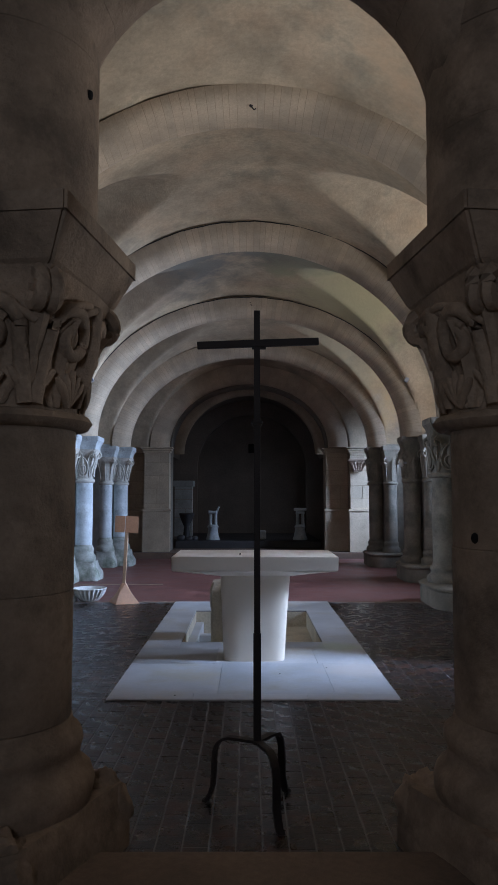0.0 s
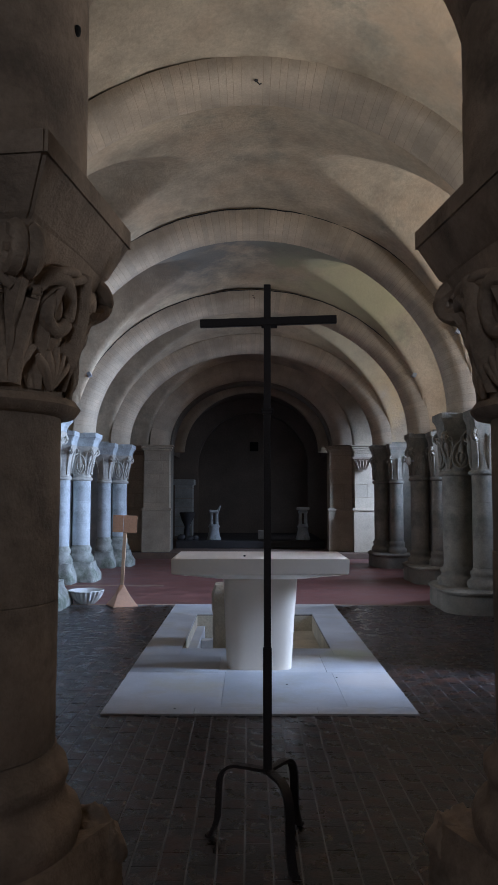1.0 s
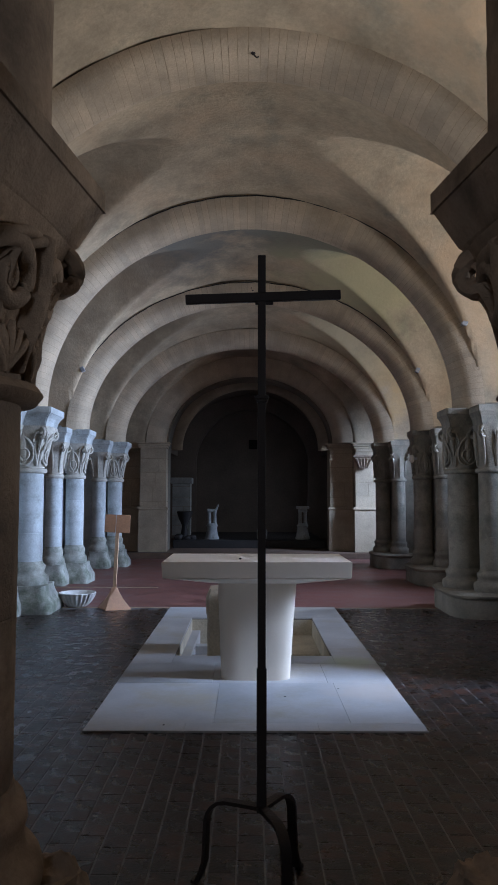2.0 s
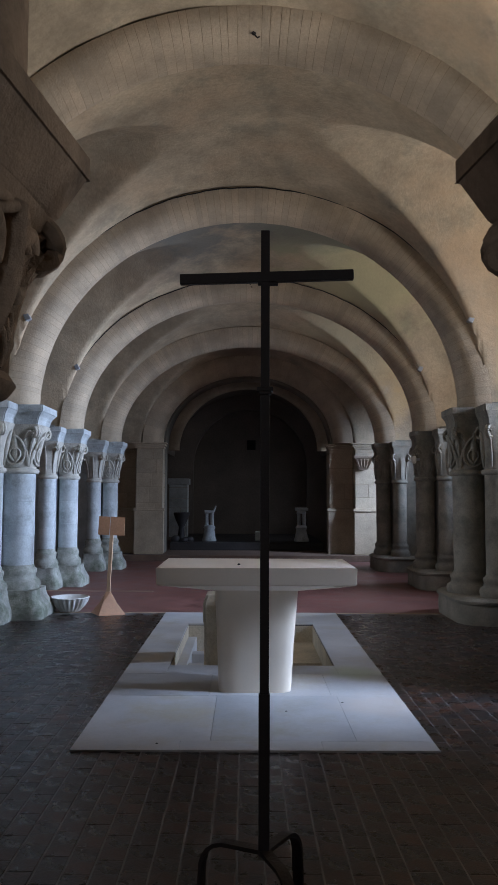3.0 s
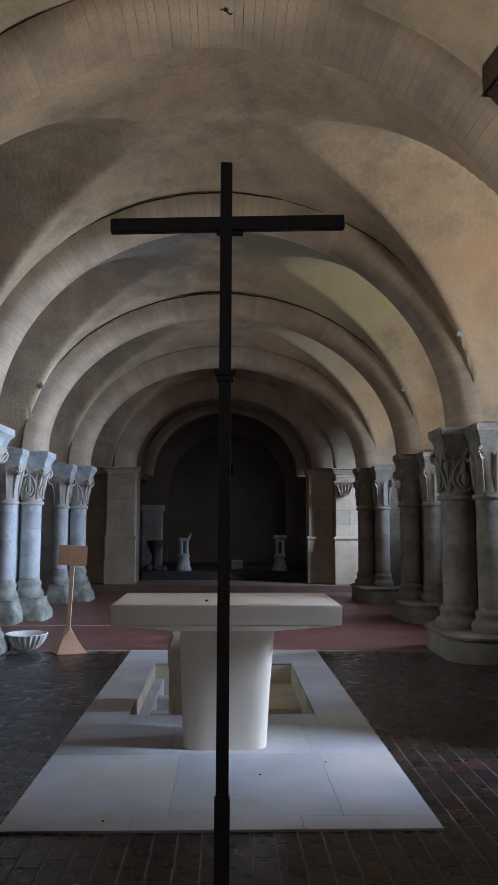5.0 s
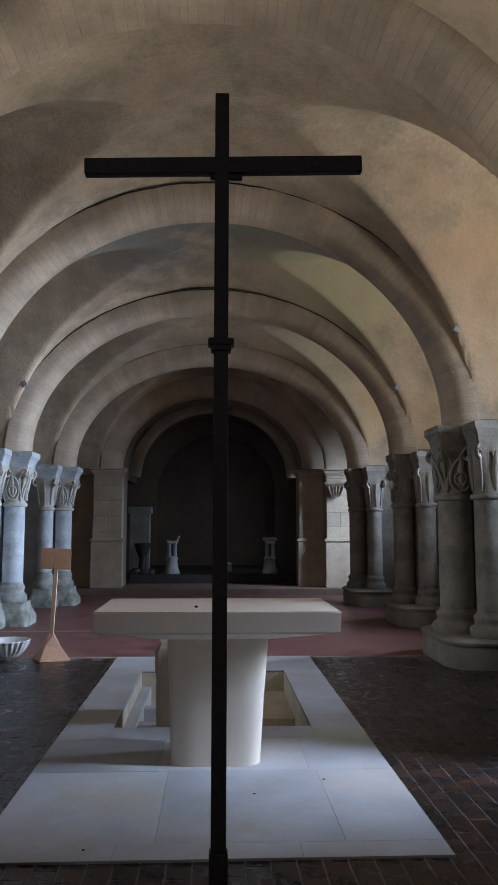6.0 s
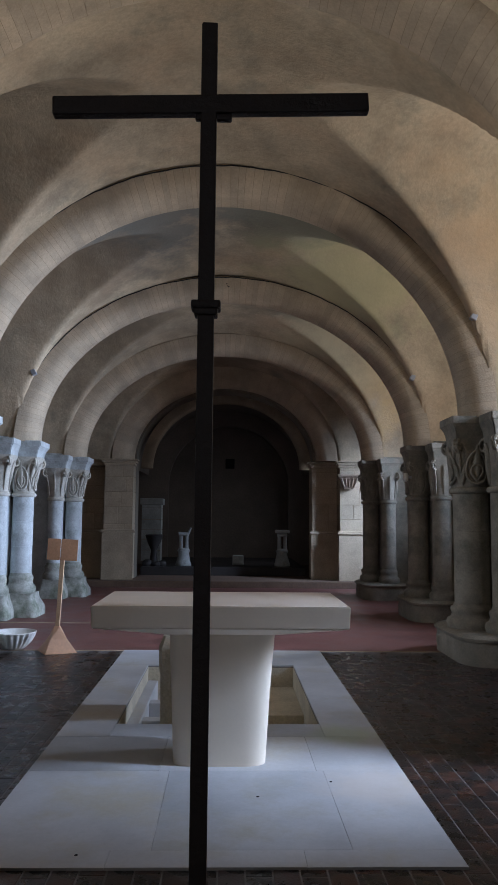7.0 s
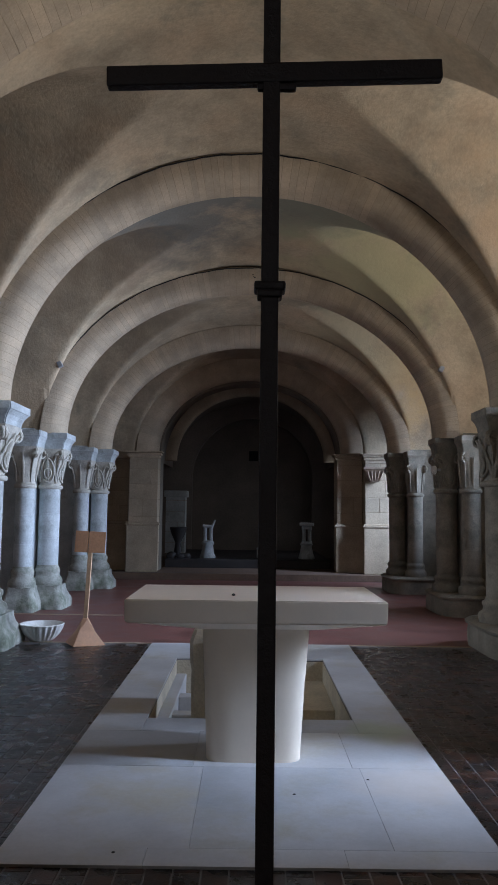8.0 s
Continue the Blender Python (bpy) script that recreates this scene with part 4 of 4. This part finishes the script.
for y0, y1, z0, z1 in ((20.25, 20.9, 0.0, 6.3), (21.9, 26.2, 0.0, 6.3), (20.9, 21.9, 0.0, WIN_Z0), (20.9, 21.9, WIN_Z1, 6.3)):
    box(bm, 2.8, 3.3, y0, y1, z0, z1)
tagged(part("wall_chancel_east", bm, DARK_WALL), "dark chancel side wall", "wall", kind="structure")
bm = bmesh.new()
rows = [[bm.verts.new((2.22 * math.cos(math.pi * i / 36) * 1.04, y, 2.75 + 1.98 * math.sin(math.pi * i / 36) + 0.03 * noise.noise(Vector((i * 0.3, y, 2))))) for i in range(37)] for y in [20.2 + 0.25 * j for j in range(21)]]
for p, q in zip(rows, rows[1:]):
    for i in range(36):
        bm.faces.new((p[i], p[i + 1], q[i + 1], q[i]))
tagged(part("ceiling_chancel", bm, DARK_WALL, smooth=True), "dark rendered barrel vault of the chancel", "ceiling", kind="structure")
# solid black block on the wall in place of the recess's shade
tagged(part("wall_niche", boxed(-0.02, 0.26, 26.15, 26.21, 3.05, 3.36, bevel=0.01), HOLE), "small square recess in the end wall, its shade put in as a black block", "niche", kind="structure")

platform = tagged(part("stone_platform", boxed(-1.98, 1.95, 20.6, 25.19, FZ, FZ + 0.20, bevel=0.015), DARK_STONE), "low dark stone platform in the chancel", "platform")
PZ = FZ + 0.20
ped, cx, cy = ashlar_pier(-2.25, -1.72, 23.0, 23.5, PZ, 2.0, SHAFT, "grey ashlar respond in the dark chancel", 0.3, "ashlar_respond", 7)
part("cap_stone", boxed(-0.31, 0.31, -0.3, 0.3, 1.505, 1.68, bevel=0.02), SHAFT, ped)

for x, broken in ((-1.00, True), (1.42, False)):
    st = thing("stone_stand", x, 21.2, PZ, "pale stone fragment on paired colonnettes" + (" with a broken top" if broken else " with a flat capital"), "stone fragment", "chancel fragments")
    part("foot", lathe([(0.19, 0.0), (0.20, 0.03), (0.17, 0.10), (0.13, 0.30), (0.16, 0.36), (0.12, 0.42)], 16, 0.12, x), SHAFT, st, smooth=True)
    for dx in (-0.07, 0.07):
        part("colonnette", lathe([(0.055, 0.40), (0.05, 0.45), (0.045, 0.70), (0.06, 0.74)], 14, 0.05, dx, dx), SHAFT, st, smooth=True)
    if broken:
        bm = bmesh.new()
        tube(bm, [(0.05, 0, 0.72), (0.12, 0, 0.80), (0.17, 0, 0.92)], [0.05, 0.035, 0.02], 7)
        box(bm, -0.13, 0.10, -0.1, 0.1, 0.72, 0.80, bevel=0.02, jitter=0.012)
        part("broken_top", bm, SHAFT, st)
    else:
        bm = boxed(-0.17, 0.17, -0.14, 0.14, 0.80, 0.88, bevel=0.02)
        box(bm, -0.12, 0.12, -0.1, 0.1, 0.72, 0.80, bevel=0.03)
        part("capital_slab", bm, SHAFT, st)
tagged(part("stone_cube", boxed(0.20, 0.48, 21.4, 21.7, PZ, PZ + 0.24, bevel=0.03), SHAFT), "small grey stone block on the platform", "stone block")
bm = lathe([(0.10, 0.0), (0.09, 0.15), (0.07, 0.35), (0.16, 0.55), (0.22, 0.72), (0.20, 0.74)], 16, 0.15, 4.0)
tagged(part("dark_basin", bm, DARK_STONE, smooth=True), "dark worn stone basin on a foot", "basin").location = (-1.75, 21.4, PZ)
for x, y, s in ((-1.85, 20.9, 0.12), (-1.62, 20.85, 0.09), (-1.5, 21.0, 0.10)):
    tagged(part("rubble_stone", lathe([(s * 0.8, 0), (s, s * 0.4), (s * 0.9, s), (s * 0.4, s * 1.3)], 10, 0.35, x), DARK_STONE, smooth=True), "loose dark rubble stone in the chancel", "stone", "rubble stones").location = (x, y, PZ)

# ---- floor bricks ----
BW, BL = 0.116, 0.232
blank = bmesh.new()
hx, hy = BW / 2 - 0.0026, BL / 2 - 0.0014
vs = [blank.verts.new(v) for v in ((-hx, -hy, -0.02), (hx, -hy, -0.02), (hx, hy, -0.02), (-hx, hy, -0.02), (-hx, -hy, -0.002), (hx, -hy, -0.002), (hx, hy, -0.002), (-hx, hy, -0.002),
                                   (-hx + 0.004, -hy + 0.002, 0.0), (hx - 0.004, -hy + 0.002, 0.0), (hx - 0.004, hy - 0.004, 0.0), (-hx + 0.004, hy - 0.004, 0.0))]
for k in (0, 4):
    for i in range(4):
        blank.faces.new((vs[k + i], vs[k + (i + 1) % 4], vs[k + 4 + (i + 1) % 4], vs[k + 4 + i]))
blank.faces.new(vs[8:12])
first = part("brick", blank, BRICK, floor)
brick_mesh = first.data
bpy.data.objects.remove(first)
coords = np.array([v.co for v in brick_mesh.vertices])
polys = [tuple(p.vertices) for p in brick_mesh.polygons]
rnd = random.Random(5)
far_v, far_f, made = [], [], 0
for c in range(-27, 28):
    x = c * BW
    off = BL / 2 * (c % 2) + rnd.uniform(-0.03, 0.03)
    for k in range(36):
        y = 3.26 + off + k * BL
        if y > 11.10 - BL / 2 or (SL_X0 + BW / 2 < x < SL_X1 - BW / 2 and SL_Y0 + BL / 2 < y < SL_Y1):
            continue
        z, tx, ty = rnd.uniform(-0.0006, 0.0006), rnd.uniform(-0.0035, 0.0035), rnd.uniform(-0.004, 0.004)
        if 4.2 < y < SL_Y0 and abs(x) < 1.25 and made < 300:
            ob = new("brick", brick_mesh)
            ob.parent = floor
            ob.matrix_world = Matrix.Translation((x, y, z)) @ Euler((tx, ty, 0)).to_matrix().to_4x4()
            made += 1
        else:
            m = np.array(Euler((tx, ty, 0)).to_matrix())
            base = len(far_v) * len(coords)
            far_v.append(coords @ m.T + (x, y, z))
            far_f.extend(tuple(base + i for i in p) for p in polys)
me = bpy.data.meshes.new("brick_field")
me.from_pydata(np.vstack(far_v).tolist(), [], far_f)
me.materials.append(BRICK_FAR)
tagged(new("brick_field", me), kind="stuff").parent = floor
